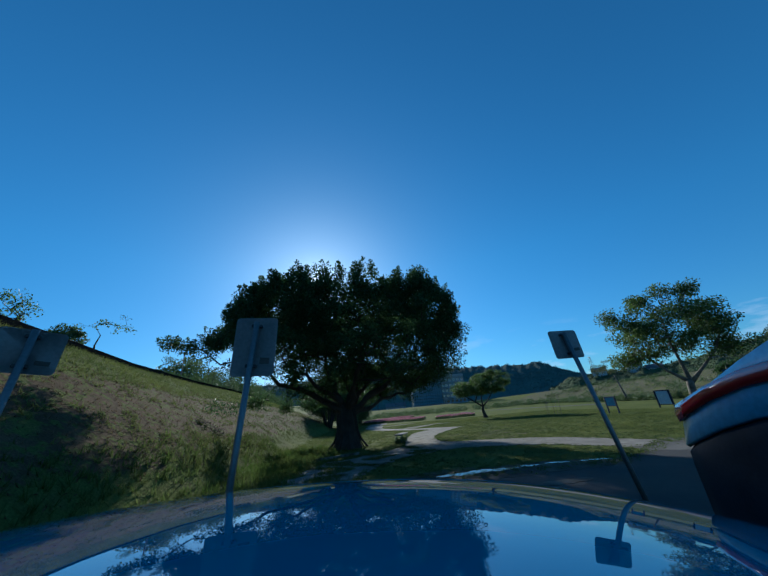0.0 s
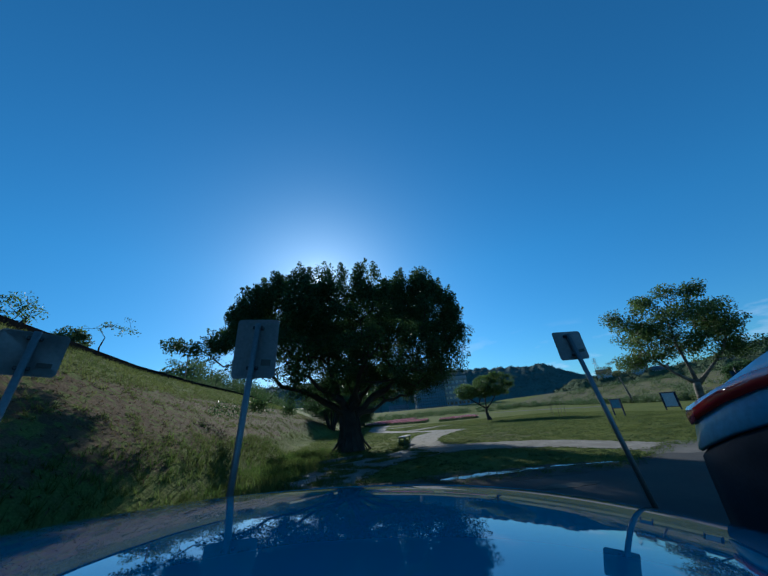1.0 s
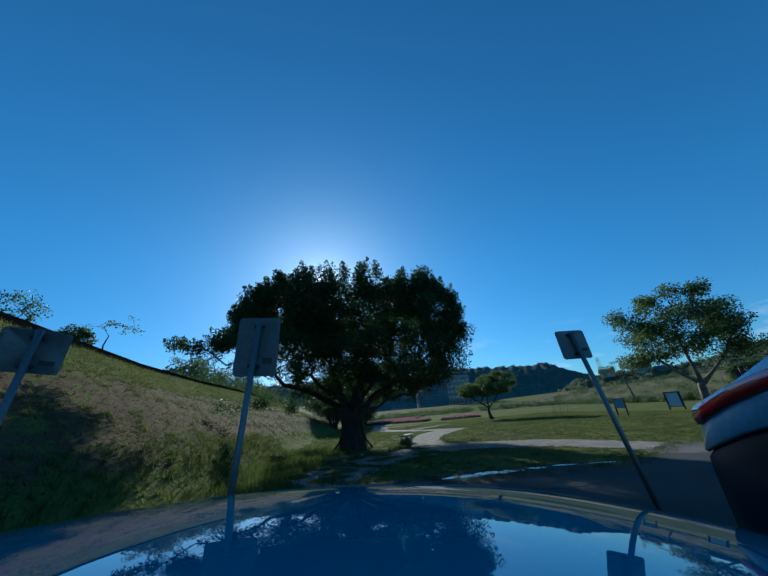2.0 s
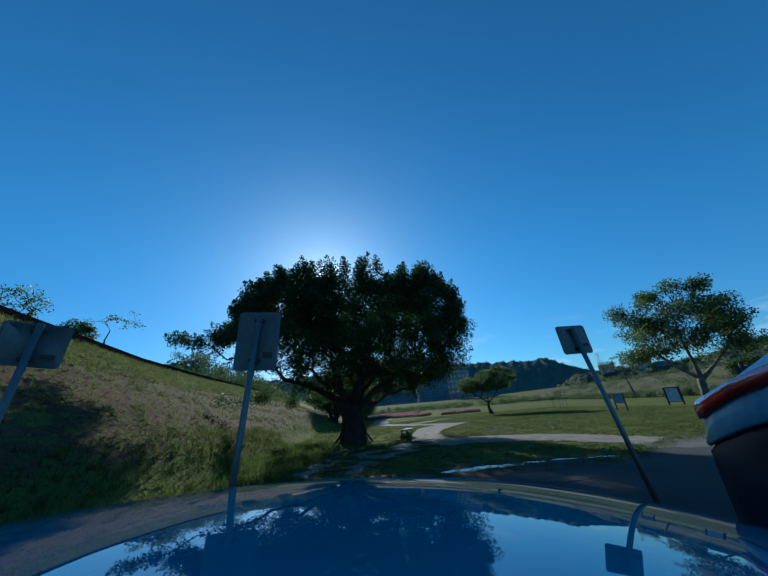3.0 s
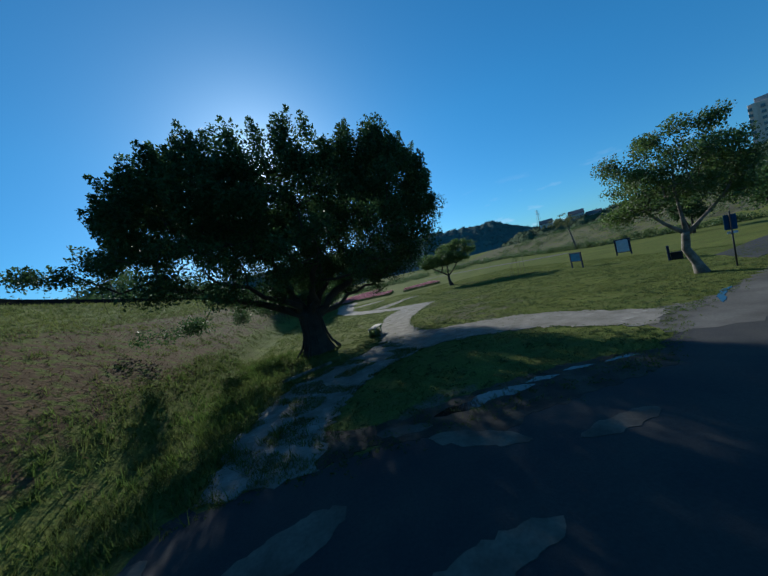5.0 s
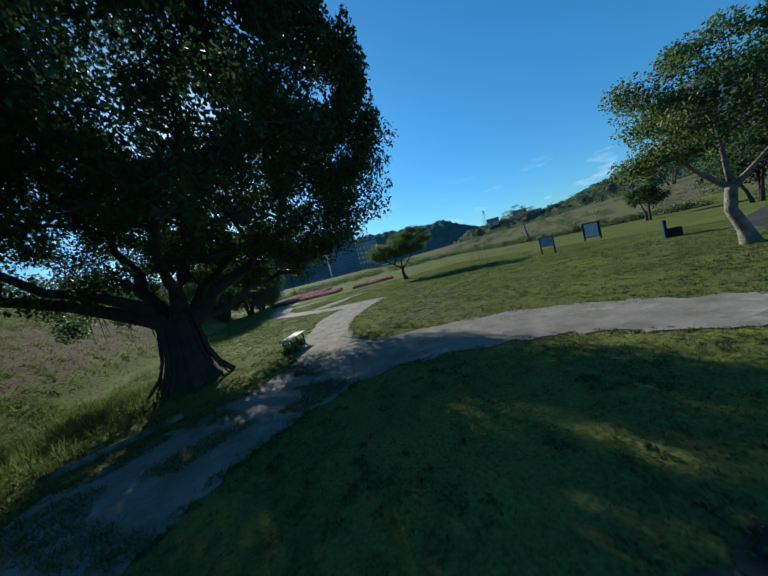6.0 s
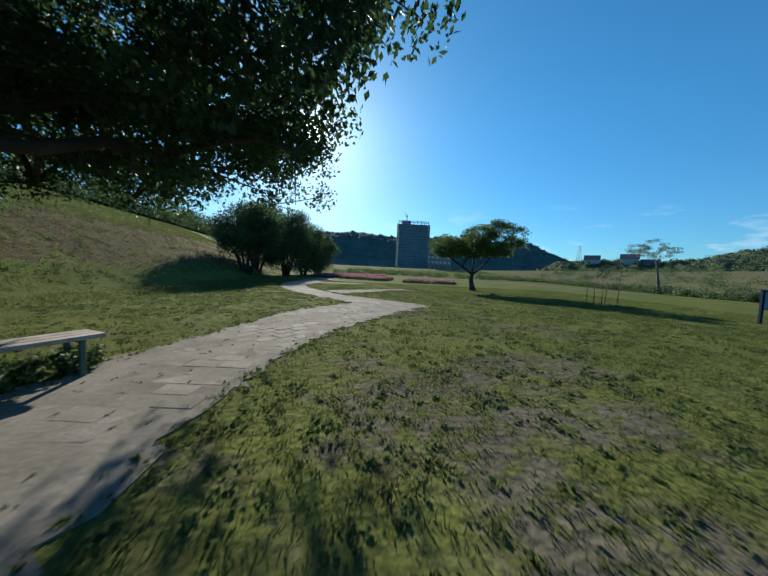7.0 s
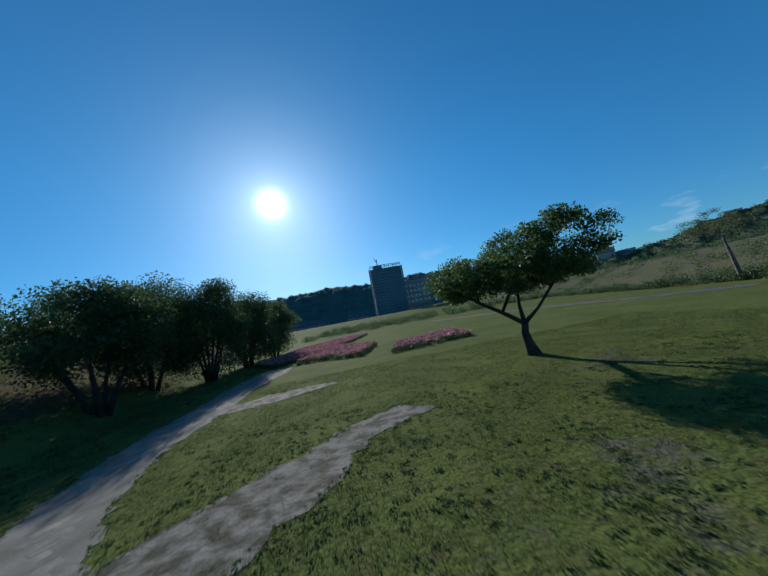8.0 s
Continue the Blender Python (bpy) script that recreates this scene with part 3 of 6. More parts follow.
for k, (p, q, half) in enumerate((((2.95, 9.05), (3.7, 9.0), 0.09), ((3.85, 9.12), (4.55, 9.02), 0.06), ((4.75, 9.02), (5.6, 8.9), 0.07))):
    slab("puddle_strip", pool(p, q, half, 0.04, 5 + k), 0.0175, M["water"], "slender broken puddle along the lawn's muddy edge", "puddle", 0.004, 9.0, "structure", 0.02)
slab("puddle_small", pool((9.7, 10.5), (11.6, 11.65), 0.10, 0.12, 8), 0.018, M["water"], "small puddle at the kerbless lawn corner", "puddle", 0.004, 9.0, "structure", 0.03)


# ---- trees ----
def leaf_cloud(centres, spread, count, size, rng, flat=0.8, up=0.0, aspect=0.55):
    """Quads (two-triangle leaves) scattered round the centres; returns vertices and faces."""
    centres = np.asarray(centres, float)
    spread = np.broadcast_to(np.asarray(spread, float), (len(centres),))
    idx = np.repeat(np.arange(len(centres)), np.broadcast_to(np.asarray(count, int), (len(centres),)))
    n = len(idx)
    d = rng.normal(size=(n, 3))
    d *= (rng.random(n) ** 0.45 / np.linalg.norm(d, axis=1))[:, None]
    d *= spread[idx][:, None] * np.array([1, 1, flat])
    p = centres[idx] + d
    p[:, 2] += up * np.abs(rng.normal(size=n)) * spread[idx]
    axis = rng.normal(size=(n, 3))
    axis[:, 2] -= 0.5
    axis /= np.linalg.norm(axis, axis=1)[:, None]
    side = np.cross(axis, rng.normal(size=(n, 3)))
    side /= np.linalg.norm(side, axis=1)[:, None] + 1e-9
    nor = np.cross(axis, side)
    s = size * rng.uniform(0.6, 1.35, n)[:, None]
    fold = 0.12 * s * nor
    V = np.stack([p - axis * s * 0.5, p + side * s * aspect * 0.5 + fold, p + axis * s * 0.5, p - side * s * aspect * 0.5 + fold], 1).reshape(-1, 3)
    return V, np.arange(4 * n).reshape(-1, 4)


def grow(stem, targets, rng, tip=0.012, power=2.3, sag=0.0, limbs=()):
    """Limbs from a stem (list of points) to every target: each joins the nearest earlier node. Returns rods with radii."""
    nodes = [Vector(p) for p in stem]
    parent = [-1] + list(range(len(stem) - 1))
    start = len(stem)
    for limb in limbs:
        prev = min(range(len(stem)), key=lambda k: (nodes[k] - Vector(limb[0])).length)
        for p in limb[1:]:
            nodes.append(Vector(p))
            parent.append(prev)
            prev = len(nodes) - 1
    start = len(nodes)
    first = len(stem) if limbs else max(0, start - 2)
    top = nodes[len(stem) - 1]
    order = sorted(range(len(targets)), key=lambda i: (Vector(targets[i]) - top).length)
    for i in order:
        t = Vector(targets[i])
        best, cost = 0, 1e9
        for k in range(first, len(nodes)):
            d = t - nodes[k]
            c = d.length + 0.35 * abs(min(d.z, 0)) * 2
            if c < cost:
                best, cost = k, c
        a = nodes[best]
        steps = max(1, int((t - a).length / 0.9))
        prev = best
        for s in range(1, steps + 1):
            f = s / steps
            p = a.lerp(t, f)
            if s < steps:
                p += Vector(rng.normal(size=3)) * 0.10 * (t - a).length / steps + Vector((0, 0, sag * math.sin(math.pi * f)))
            nodes.append(p)
            parent.append(prev)
            prev = len(nodes) - 1
    area = [0.0] * len(nodes)
    kids = [0] * len(nodes)
    for k in range(len(nodes) - 1, 0, -1):
        if kids[k] == 0:
            area[k] = max(area[k], tip ** power)
        if parent[k] >= 0:
            area[parent[k]] += area[k]
            kids[parent[k]] += 1
    rad = [a ** (1 / power) for a in area]
    return nodes, parent, rad, start


def limb_mesh(nodes, parent, rad, start, cap):
    """Straight tapered pieces between nodes, joined into one array mesh."""
    V, F = [], []
    for k in range(start, len(nodes)):
        a, b = nodes[parent[k]], nodes[k]
        r0, r1 = min(rad[parent[k]], rad[k] * 1.5, cap), min(rad[k], cap)
        v, f = tube([a, b], [r0, r1], 6 if r0 > 0.05 else 4, False)
        F += [tuple(i + len(V) for i in q) for q in f]
        V += [tuple(p) for p in v]
    return V, F


def make_tree(name, label, base, stem, stem_radii, targets, bark, leaf, count, spread, size, seed, group="", tip=0.012, flat=0.8,
              up=0.0, extra=None, sides=14, cap=0.3, flute=0.0, sag=0.0, limbs=(), limb_r=(0.34, 0.1), limb_scale=(1.0,)):
    """A tree thing at base with trunk, limbs and a crown of single leaves round the targets (all relative to base)."""
    rng = np.random.default_rng(seed)
    t = thing(name, base, label, "tree", group)
    nodes, parent, rad, start = grow(stem, targets, rng, tip, sag=sag, limbs=limbs)
    for limb in limbs:
        n = len(limb)
        thick = limb_r[0] * (limb_scale[limbs.index(limb) % len(limb_scale)])
        lv, lf = tube(limb, [(thick + (limb_r[1] - thick) * (i / (n - 1)) ** 0.8) * (1 + 0.12 * rng.normal() * (i > 0)) for i in range(n)], 12)
        fast("limb", [tuple(p) for p in lv], lf, M[bark], t, True)
    # trunk, finely divided, with buttress folds at the foot
    P = [Vector(p) for p in stem]
    pts, rr = [], []
    for i in range(len(P) - 1):
        for s in range(5):
            f = s / 5
            pts.append(P[i].lerp(P[i + 1], f))
            rr.append(stem_radii[i] * (1 - f) + stem_radii[i + 1] * f)
    pts.append(P[-1])
    rr.append(stem_radii[-1])
    v, f = tube(pts, rr, sides)
    if flute:
        for i in range(len(pts)):
            for k in range(sides):
                q = v[i * sides + k]
                fold = 1 + flute * math.sin(k * 2 * math.pi / sides * 5 + i * 0.22) + flute * 0.6 * math.sin(k * 2 * math.pi / sides * 9 - i * 0.3)
                v[i * sides + k] = pts[i] + (q - pts[i]) * fold
    fast("trunk", [tuple(p) for p in v], f, M[bark], t, True)
    lv, lf = limb_mesh(nodes, parent, rad, start, cap)
    tagged(fast("branching", lv, lf, M[bark], t, True), kind="stuff")
    cv, cf = leaf_cloud(targets if extra is None else list(targets) + list(extra), spread, count, size, rng, flat, up)
    fast("crown", cv, cf, M[leaf], t)
    return t


def blob_points(n, centre, radii, rng, shell=0.55, low=-1.0):
    """Points in an ellipsoid, drawn towards its shell, with lumps."""
    out = []
    while len(out) < n:
        d = rng.normal(size=3)
        d /= np.linalg.norm(d)
        if d[2] < low:
            continue
        r = shell + (1 - shell) * rng.random() ** 0.7
        out.append(np.array(centre) + d * r * np.array(radii))
    return out


def banyan():
    rng = np.random.default_rng(5)
    # crown surface: reach by direction, boxy dome above, shallow bowl below
    reach = [6.75, 7.25, 7.9, 7.7, 6.4, 6.1, 6.2, 6.8, 7.0, 6.6, 6.4, 6.6, 6.75]

    def crown_point(a, u, f):
        r = np.interp(math.degrees(a) % 360, np.arange(0, 361, 30), reach) * f
        north = max(0.0, math.sin(a)) ** 0.7
        z = 5.0 + u * 4.05 * (f if u > 0 else 1) if u > 0 else 5.0 + u * (2.0 + 0.7 * north)
        k = 3.1 if math.cos(a) + math.sin(a) > 0.2 else 2.4
        prof = (1 - abs(u) ** k) ** (1 / k) if u > 0 else (1 - (u * 0.72) ** 2) ** 0.5
        return np.array((0.3 + r * prof * math.cos(a), -1.0 + r * prof * math.sin(a), z))

    def clumps(n, f0, f1, u0, u1, gap):
        out = []
        for k in range(n * 30):
            a, u = rng.uniform(0, 2 * math.pi), rng.uniform(u0, u1)
            if u < 0.12 and 1.9 < a < 4.6 and rng.random() < 0.8:
                continue
            p = crown_point(a, u, rng.uniform(f0, f1))
            if p[0] < -4.0 and (p[2] < 5.9 or rng.random() < 0.3):
                continue
            if all(np.linalg.norm(p - q) > gap for q in out):
                out.append(p)
            if len(out) >= n:
                break
        return out

    # billows of the outer crown, fewer inside; each billow is a handful of twigs
    T = []
    for p in clumps(135, 0.78, 0.93, -0.6, 0.96, 1.16):
        T += [p + rng.normal(size=3) * (0.45, 0.45, 0.36) for k in range(4)]
    for p in clumps(52, 0.25, 0.75, 0.3, 0.95, 1.15):
        T += [p + rng.normal(size=3) * (0.5, 0.5, 0.4) for k in range(3)]
    for p in clumps(60, 0.4, 0.88, 0.45, 0.96, 0.95):
        T += [p + rng.normal(size=3) * (0.5, 0.5, 0.35) for k in range(3)]
    for k in range(16):
        p = np.array((-0.6, 0.0, 4.1)) + rng.normal(size=3) * (1.5, 1.4, 0.6)
        T += [p + rng.normal(size=3) * 0.4 for k2 in range(2)]
    # fuller lower skirt towards the north-east
    for k in range(26):
        p = crown_point(rng.uniform(-0.5, 1.7), rng.uniform(-0.8, 0.15), rng.uniform(0.55, 0.93))
        T += [p + rng.normal(size=3) * (0.45, 0.45, 0.3) for k2 in range(3)]
    for c, r, n in (((-5.2, -2.2, 2.75), (1.3, 1.4, 0.35), 7), ((2.6, 4.6, 2.9), (2.2, 1.6, 0.5), 14), ((-3.4, 3.8, 2.8), (2.2, 1.8, 0.5), 12), ((-5.2, -3.4, 7.6), (1.0, 1.0, 0.8), 8), ((-0.9, -2.2, 8.1), (1.0, 1.2, 0.7), 16), ((3.6, 6.1, 4.3), (1.3, 1.3, 0.8), 24), ((0.3, 3.4, 4.5), (1.7, 1.5, 0.7), 26), ((-1.7, 4.3, 4.7), (1.3, 1.2, 0.6), 14), ((-5.7, -1.3, 6.35), (0.9, 1.3, 0.75), 20), ((-6.6, -2.2, 6.3), (0.7, 1.0, 0.75), 13)):
        T += blob_points(n, c, r, rng, 0.3)
    stem = [(0.0, 0, -0.2), (0.0, 0, 0.5), (-0.05, 0.05, 1.1), (-0.1, 0.05, 1.6), (-0.1, 0, 2.1)]
    radii = [0.90, 0.63, 0.52, 0.50, 0.45]
    limbs = [[(0, 0, 1.7), (1.1, 0.2, 2.5), (2.6, 0.5, 3.4), (4.3, 0.7, 4.3), (5.8, 0.6, 5.0)],
             [(0, 0, 1.5), (1.2, 0.5, 1.95), (2.6, 1.2, 2.5), (4.2, 2.0, 3.0), (5.2, 2.6, 3.3)],
             [(0, 0, 1.9), (0.5, -1.0, 3.0), (1.2, -2.6, 4.1), (2.2, -4.2, 5.0)],
             [(0, 0, 1.9), (-0.7, 0.1, 3.0), (-1.2, 0.4, 4.4), (-1.4, 0.6, 6.2)],
             [(0, 0, 1.9), (0.5, 0.1, 3.2), (0.9, 0.2, 4.8), (1.4, 0.1, 6.8)],
             [(0, 0, 1.7), (-1.3, -0.4, 2.6), (-2.8, -1.4, 3.4), (-4.4, -2.9, 4.4), (-6.2, -4.7, 5.2)],
             [(0, 0, 1.7), (-1.0, 1.0, 2.8), (-2.4, 2.4, 4.0)],
             [(0, 0, 1.8), (0.6, 1.2, 2.9), (1.4, 2.8, 3.9), (2.0, 4.2, 4.6)],
             [(0, 0, 1.8), (-0.6, -1.3, 2.8), (-1.6, -3.0, 3.8), (-2.4, -4.6, 4.6)]]
    knobbly = []
    for limb in limbs:
        out = [limb[0]]
        for p, q in zip(limb, limb[1:]):
            for f in (0.33, 0.67, 1.0):
                out.append(tuple(p[c] + (q[c] - p[c]) * f + (rng.normal() * 0.11 if f < 1 else 0) for c in range(3)))
        knobbly.append(out)
        for p in (out[5:] if limb[-1][0] > -6 else out[5:9]):
            T.append(np.array(p) + rng.normal(size=3) * 0.35 + (0, 0, 0.1))
    limbs = knobbly
    # pointed sprays that break the outline, upright on top and outward at the sides
    shoots = []
    for k in range(165):
        a = rng.uniform(0, 2 * math.pi)
        south = math.sin(a) < -0.2 or math.cos(a) < -0.4
        u = rng.uniform(0.1, 0.84 if south else 0.97)
        p = crown_point(a, u, 0.95)
        if p[0] < -4.0 and p[2] < 5.9:
            continue
        d = np.array((math.cos(a) * (1 - u) * 0.9 + rng.normal() * 0.18, math.sin(a) * (1 - u) * 0.9 + rng.normal() * 0.18, 1.0))
        step = d / np.linalg.norm(d) * rng.uniform(0.14, 0.25 if south else 0.42)
        for s in range(5):
            shoots.append(tuple(p + step * s))
    # airy low wing towards the bank
    wing = []
    for c, r, n in (((-5.7, -4.4, 5.2), (1.1, 0.9, 0.7), 13), ((-6.8, -5.2, 5.2), (0.9, 0.6, 0.4), 9)):
        for p in blob_points(n, c, r, rng, 0.3):
            step = np.array((-0.09 + rng.normal() * 0.05, rng.normal() * 0.05, 0.11))
            wing += [tuple(p + step * s) for s in range(5)]
    spread = np.r_[np.full(len(T), 0.54), np.tile([0.46, 0.40, 0.33, 0.24, 0.13], len(shoots) // 5), np.tile([0.34, 0.3, 0.26, 0.2, 0.12], len(wing) // 5)]
    airy = np.array([(p[0] - p[1] > 2.0 and p[2] < 7.2) or (p[0] > 2.6 and p[2] < 7.2) or (p[2] < 4.9 and p[1] < 1.5) for p in T])
    count = np.r_[np.where(airy, 180, 275), np.tile([170, 150, 120, 75, 28], len(shoots) // 5), np.tile([38, 34, 28, 18, 8], len(wing) // 5)]
    t = make_tree("banyan_tree", "broad dark-green banyan with a fluted trunk and low spreading limbs", (-2.7, 18.5, 0.0), stem, radii, T,
                  "bark", "leaf_dark", count, spread, 0.108, 5, tip=0.012, flat=0.8, extra=shoots + wing, sides=40, cap=0.16, flute=0.07, sag=-0.1, limbs=limbs, limb_r=(0.3, 0.03), limb_scale=(0.9, 0.55, 0.75, 1.0, 0.9, 0.8, 0.7, 0.75, 0.75))
    # aerial roots hanging from the limbs and clasping the trunk
    rods = []
    for k in range(110):
        limb = limbs[int(rng.integers(len(limbs)))]
        i = int(rng.integers(1, len(limb) - 1))
        f = rng.random()
        x, y, z = [limb[i][c] * (1 - f) + limb[i + 1][c] * f for c in range(3)]
        ln = rng.uniform(0.4, 1.3)
        rods.append(([(x, y, z), (x + rng.normal() * 0.05, y, z - ln * 0.5), (x + rng.normal() * 0.08, y + rng.normal() * 0.05, z - ln)], [0.012, 0.009, 0.004]))
    for k in range(22):
        a = 2 * math.pi * k / 22 + rng.normal() * 0.16
        c, s = math.cos(a), math.sin(a)
        w = rng.uniform(0.86, 1.14)
        g = rng.uniform(0.3, 1.05)
        rods.append(([(0.44 * c, 0.44 * s, 2.2), (0.52 * c * w, 0.52 * s * w, 1.5), (0.58 * c * w, 0.58 * s * w, 0.9), (0.76 * c * w, 0.76 * s * w, 0.4), ((0.85 + 0.35 * g) * c * w, (0.85 + 0.35 * g) * s * w, -0.05)], [0.03 * g, 0.045 * g, 0.055 * g, 0.06 * g, 0.04 * g]))
    tagged(tubes("root_curtain", rods, M["bark"], t, 5), kind="stuff")
    return t


banyan()


def umbrella_tree():
    """The small tree in the middle of the lawn: forked, flat-topped, leaning."""
    rng = np.random.default_rng(11)
    T = []
    for c, r, n in (((-1.9, 0.6, 3.7), (1.5, 1.8, 0.75), 34), ((0.6, 0.2, 4.4), (1.9, 2.0, 0.9), 44), ((2.2, -0.8, 4.3), (1.4, 1.6, 1.0), 32), ((-0.2, -1.2, 3.6), (1.8, 1.0, 0.7), 20), ((1.3, -1.6, 5.0), (0.8, 0.8, 0.5), 10), ((0.1, -0.4, 3.3), (2.7, 2.2, 0.9), 60), ((-1.7, 0.3, 2.8), (1.1, 1.1, 0.45), 14), ((1.7, -0.7, 3.0), (1.2, 1.1, 0.5), 14), ((-0.9, 0.2, 2.75), (1.9, 1.6, 0.45), 26), ((0.9, -0.4, 3.0), (1.9, 1.6, 0.5), 26), ((-2.3, 0.6, 3.2), (0.9, 1.1, 0.6), 14), ((2.7, -1.0, 3.7), (0.9, 1.0, 0.6), 14)):
        T += blob_points(n, c, r, rng, 0.4, -0.5)
    stem = [(0.12, 0, -0.1), (0.0, 0, 0.4), (-0.08, 0, 0.9), (0.0, 0, 1.3)]
    limbs = [[(0, 0, 1.25), (-0.8, 0.1, 1.85), (-1.6, 0.3, 2.4), (-2.3, 0.5, 3.0)], [(0, 0, 1.25), (0.6, -0.2, 1.8), (1.2, -0.5, 2.6), (1.8, -0.8, 3.6)], [(0, 0, 1.25), (0.1, 0.3, 2.0), (0.3, 0.5, 3.2)]]
    make_tree("umbrella_tree", "low flat-topped lawn tree with forked leaning trunk", (11.5, 40.3, 0.05), stem, [0.32, 0.2, 0.16, 0.15], T,
              "bark", "leaf_mid", 95, 0.48, 0.12, 12, tip=0.014, flat=0.55, cap=0.07, sides=12, sag=-0.05, limbs=limbs, limb_r=(0.10, 0.045))


def pale_tree():
    """The tree with a pale bent trunk beside the lane."""
    rng = np.random.default_rng(21)
    T = []
    for c, r, n in (((0.0, 0.0, 4.0), (2.0, 1.9, 1.5), 62), ((-1.3, 0.9, 4.5), (0.75, 0.75, 0.7), 13), ((1.2, -0.9, 4.5), (0.9, 0.9, 0.9), 16), ((-0.5, 0.3, 5.65), (0.6, 0.6, 0.5), 9), ((0.9, -0.6, 5.9), (0.55, 0.55, 0.4), 8), ((0.2, -0.1, 6.1), (0.3, 0.3, 0.3), 4), ((-1.2, 0.9, 3.0), (0.9, 0.9, 0.5), 16), ((1.6, -1.2, 3.2), (0.7, 0.7, 0.4), 10), ((-1.6, 1.2, 5.3), (0.3, 0.3, 0.35), 5), ((0.2, -0.2, 4.5), (2.0, 1.9, 1.1), 34)):
        T += blob_points(n, c, r, rng, 0.5, -0.8)
    stem = [(0.25, -0.1, -0.1), (0.12, -0.05, 0.45), (-0.12, 0.05, 1.1), (-0.05, 0.0, 1.8)]
    limbs = [[(0, 0, 1.7), (-0.5, 0.35, 2.3), (-1.0, 0.7, 3.1), (-1.3, 0.9, 4.0)], [(0, 0, 1.7), (0.5, -0.35, 2.3), (1.0, -0.8, 3.0), (1.4, -1.1, 3.9)], [(0, 0, 1.7), (0.05, 0.1, 2.5), (-0.05, 0.1, 3.6), (0, 0, 4.8)]]
    make_tree("lawn_tree", "round-crowned park tree with a pale bent trunk", (13.8, 14.4, 0.0), stem, [0.27, 0.165, 0.145, 0.135], T,
              "pale_bark", "leaf_mid", 140, 0.5, 0.105, 22, tip=0.012, flat=0.75, cap=0.05, sides=14, limbs=limbs, limb_r=(0.10, 0.03))


umbrella_tree()
pale_tree()


def bush_tree(name, label, base, height, width, seed, leaf="leaf_dark", stems=6, count=150, n=70, size=0.17, group="", mid=0.62, skirt=0):
    """Several stems fanning out from one foot under a dense rounded crown."""
    rng = np.random.default_rng(seed)
    T = blob_points(n, (0, 0, height * mid), (width, width * 0.9, height * (mid - 0.22)), rng, 0.5, -0.75)
    T += blob_points(n // 3, (width * 0.3, 0, height * 0.8), (width * 0.5, width * 0.5, height * 0.2), rng, 0.5)
    if skirt:
        T += blob_points(skirt, (0, 0, height * 0.24), (width * 0.85, width * 0.8, height * 0.14), rng, 0.5)
    t = thing(name, base, label, "tree", group)
    for s in range(stems):
        a = 2 * math.pi * s / stems + rng.normal() * 0.3
        r = width * rng.uniform(0.35, 0.6)
        pts = [(0.25 * math.cos(a), 0.25 * math.sin(a), -0.3), (0.45 * r * math.cos(a), 0.45 * r * math.sin(a), height * 0.2), (r * math.cos(a), r * math.sin(a), height * 0.5)]
        v, f = tube(pts, [0.15, 0.1, 0.05], 7)
        stem = fast("trunk", [tuple(p) for p in v], f, M["bark"], t, True)
        near = [q for q in T if math.atan2(q[1], q[0]) % (2 * math.pi) // (2 * math.pi / stems) == s] or T[:3]
        nodes, parent, rad, start = grow(pts, near, rng, 0.012)
        lv, lf = limb_mesh(nodes, parent, rad, start, 0.06)
        tagged(fast("branching", lv, lf, M["bark"], stem, True), kind="stuff")
    cv, cf = leaf_cloud(T, 0.15 * height, count, size, rng, 0.75)
    fast("crown", cv, cf, M[leaf], t)
    return t


def gz(x, y):
    return float(ground_z(x, y))


for i, (x, y, h, w, n, lab) in enumerate(((-8.9, 45.2, 6.4, 3.5, 90, "multi-stemmed dark evergreen at the foot of the bank"), (-10.2, 51.0, 7.4, 3.4, 80, "dense evergreen behind the first of the row"),
                                          (-8.0, 54.5, 8.0, 3.3, 100, "tall dense evergreen in a row by the path"), (-7.5, 61.5, 7.6, 3.3, 90, "dense evergreen in a row by the path"),
                                          (-6.9, 69.0, 7.0, 3.4, 80, "dense far evergreen at the end of the row"))):
    bush_tree("evergreen_tree", lab, (x, y, gz(x, y)), h, w, 40 + i, "shrub", 7, 230, n, 0.16, "evergreens beside the path", 0.62 if i < 1 else 0.54, 0 if i < 1 else 26)

# trees beyond the lane and on the embankment
bush_tree("round_tree", "dark round-headed tree beyond the lane", (31.6, 22.0, gz(31.6, 22.0)), 4.8, 2.3, 51, "leaf_dark", 3, 120, 50, 0.2)
bush_tree("round_tree", "small dark tree at the far lawn's edge", (34.2, 30.5, gz(34.2, 30.5)), 3.4, 1.5, 52, "leaf_dark", 3, 90, 34, 0.18)
for i, (x, y, h, w) in enumerate(((52, 33, 5.0, 2.6), (60, 44, 5.5, 3.0), (47, 12, 4.2, 2.2))):
    bush_tree("embankment_tree", "dark bushy tree on the grassy embankment", (x, y, gz(x, y)), h, w, 60 + i, "shrub", 3, 100, 44, 0.22, "embankment trees")


def thin_tree(name, label, base, stem, targets, bark, leaf, count, spread, size, seed, r0=0.09):
    n = len(stem)
    return make_tree(name, label, base, stem, [r0 * (1 - 0.6 * i / (n - 1)) for i in range(n)], targets, bark, leaf, count, spread, size, seed, tip=0.008, cap=r0 * 0.5, sides=8, flat=0.5)


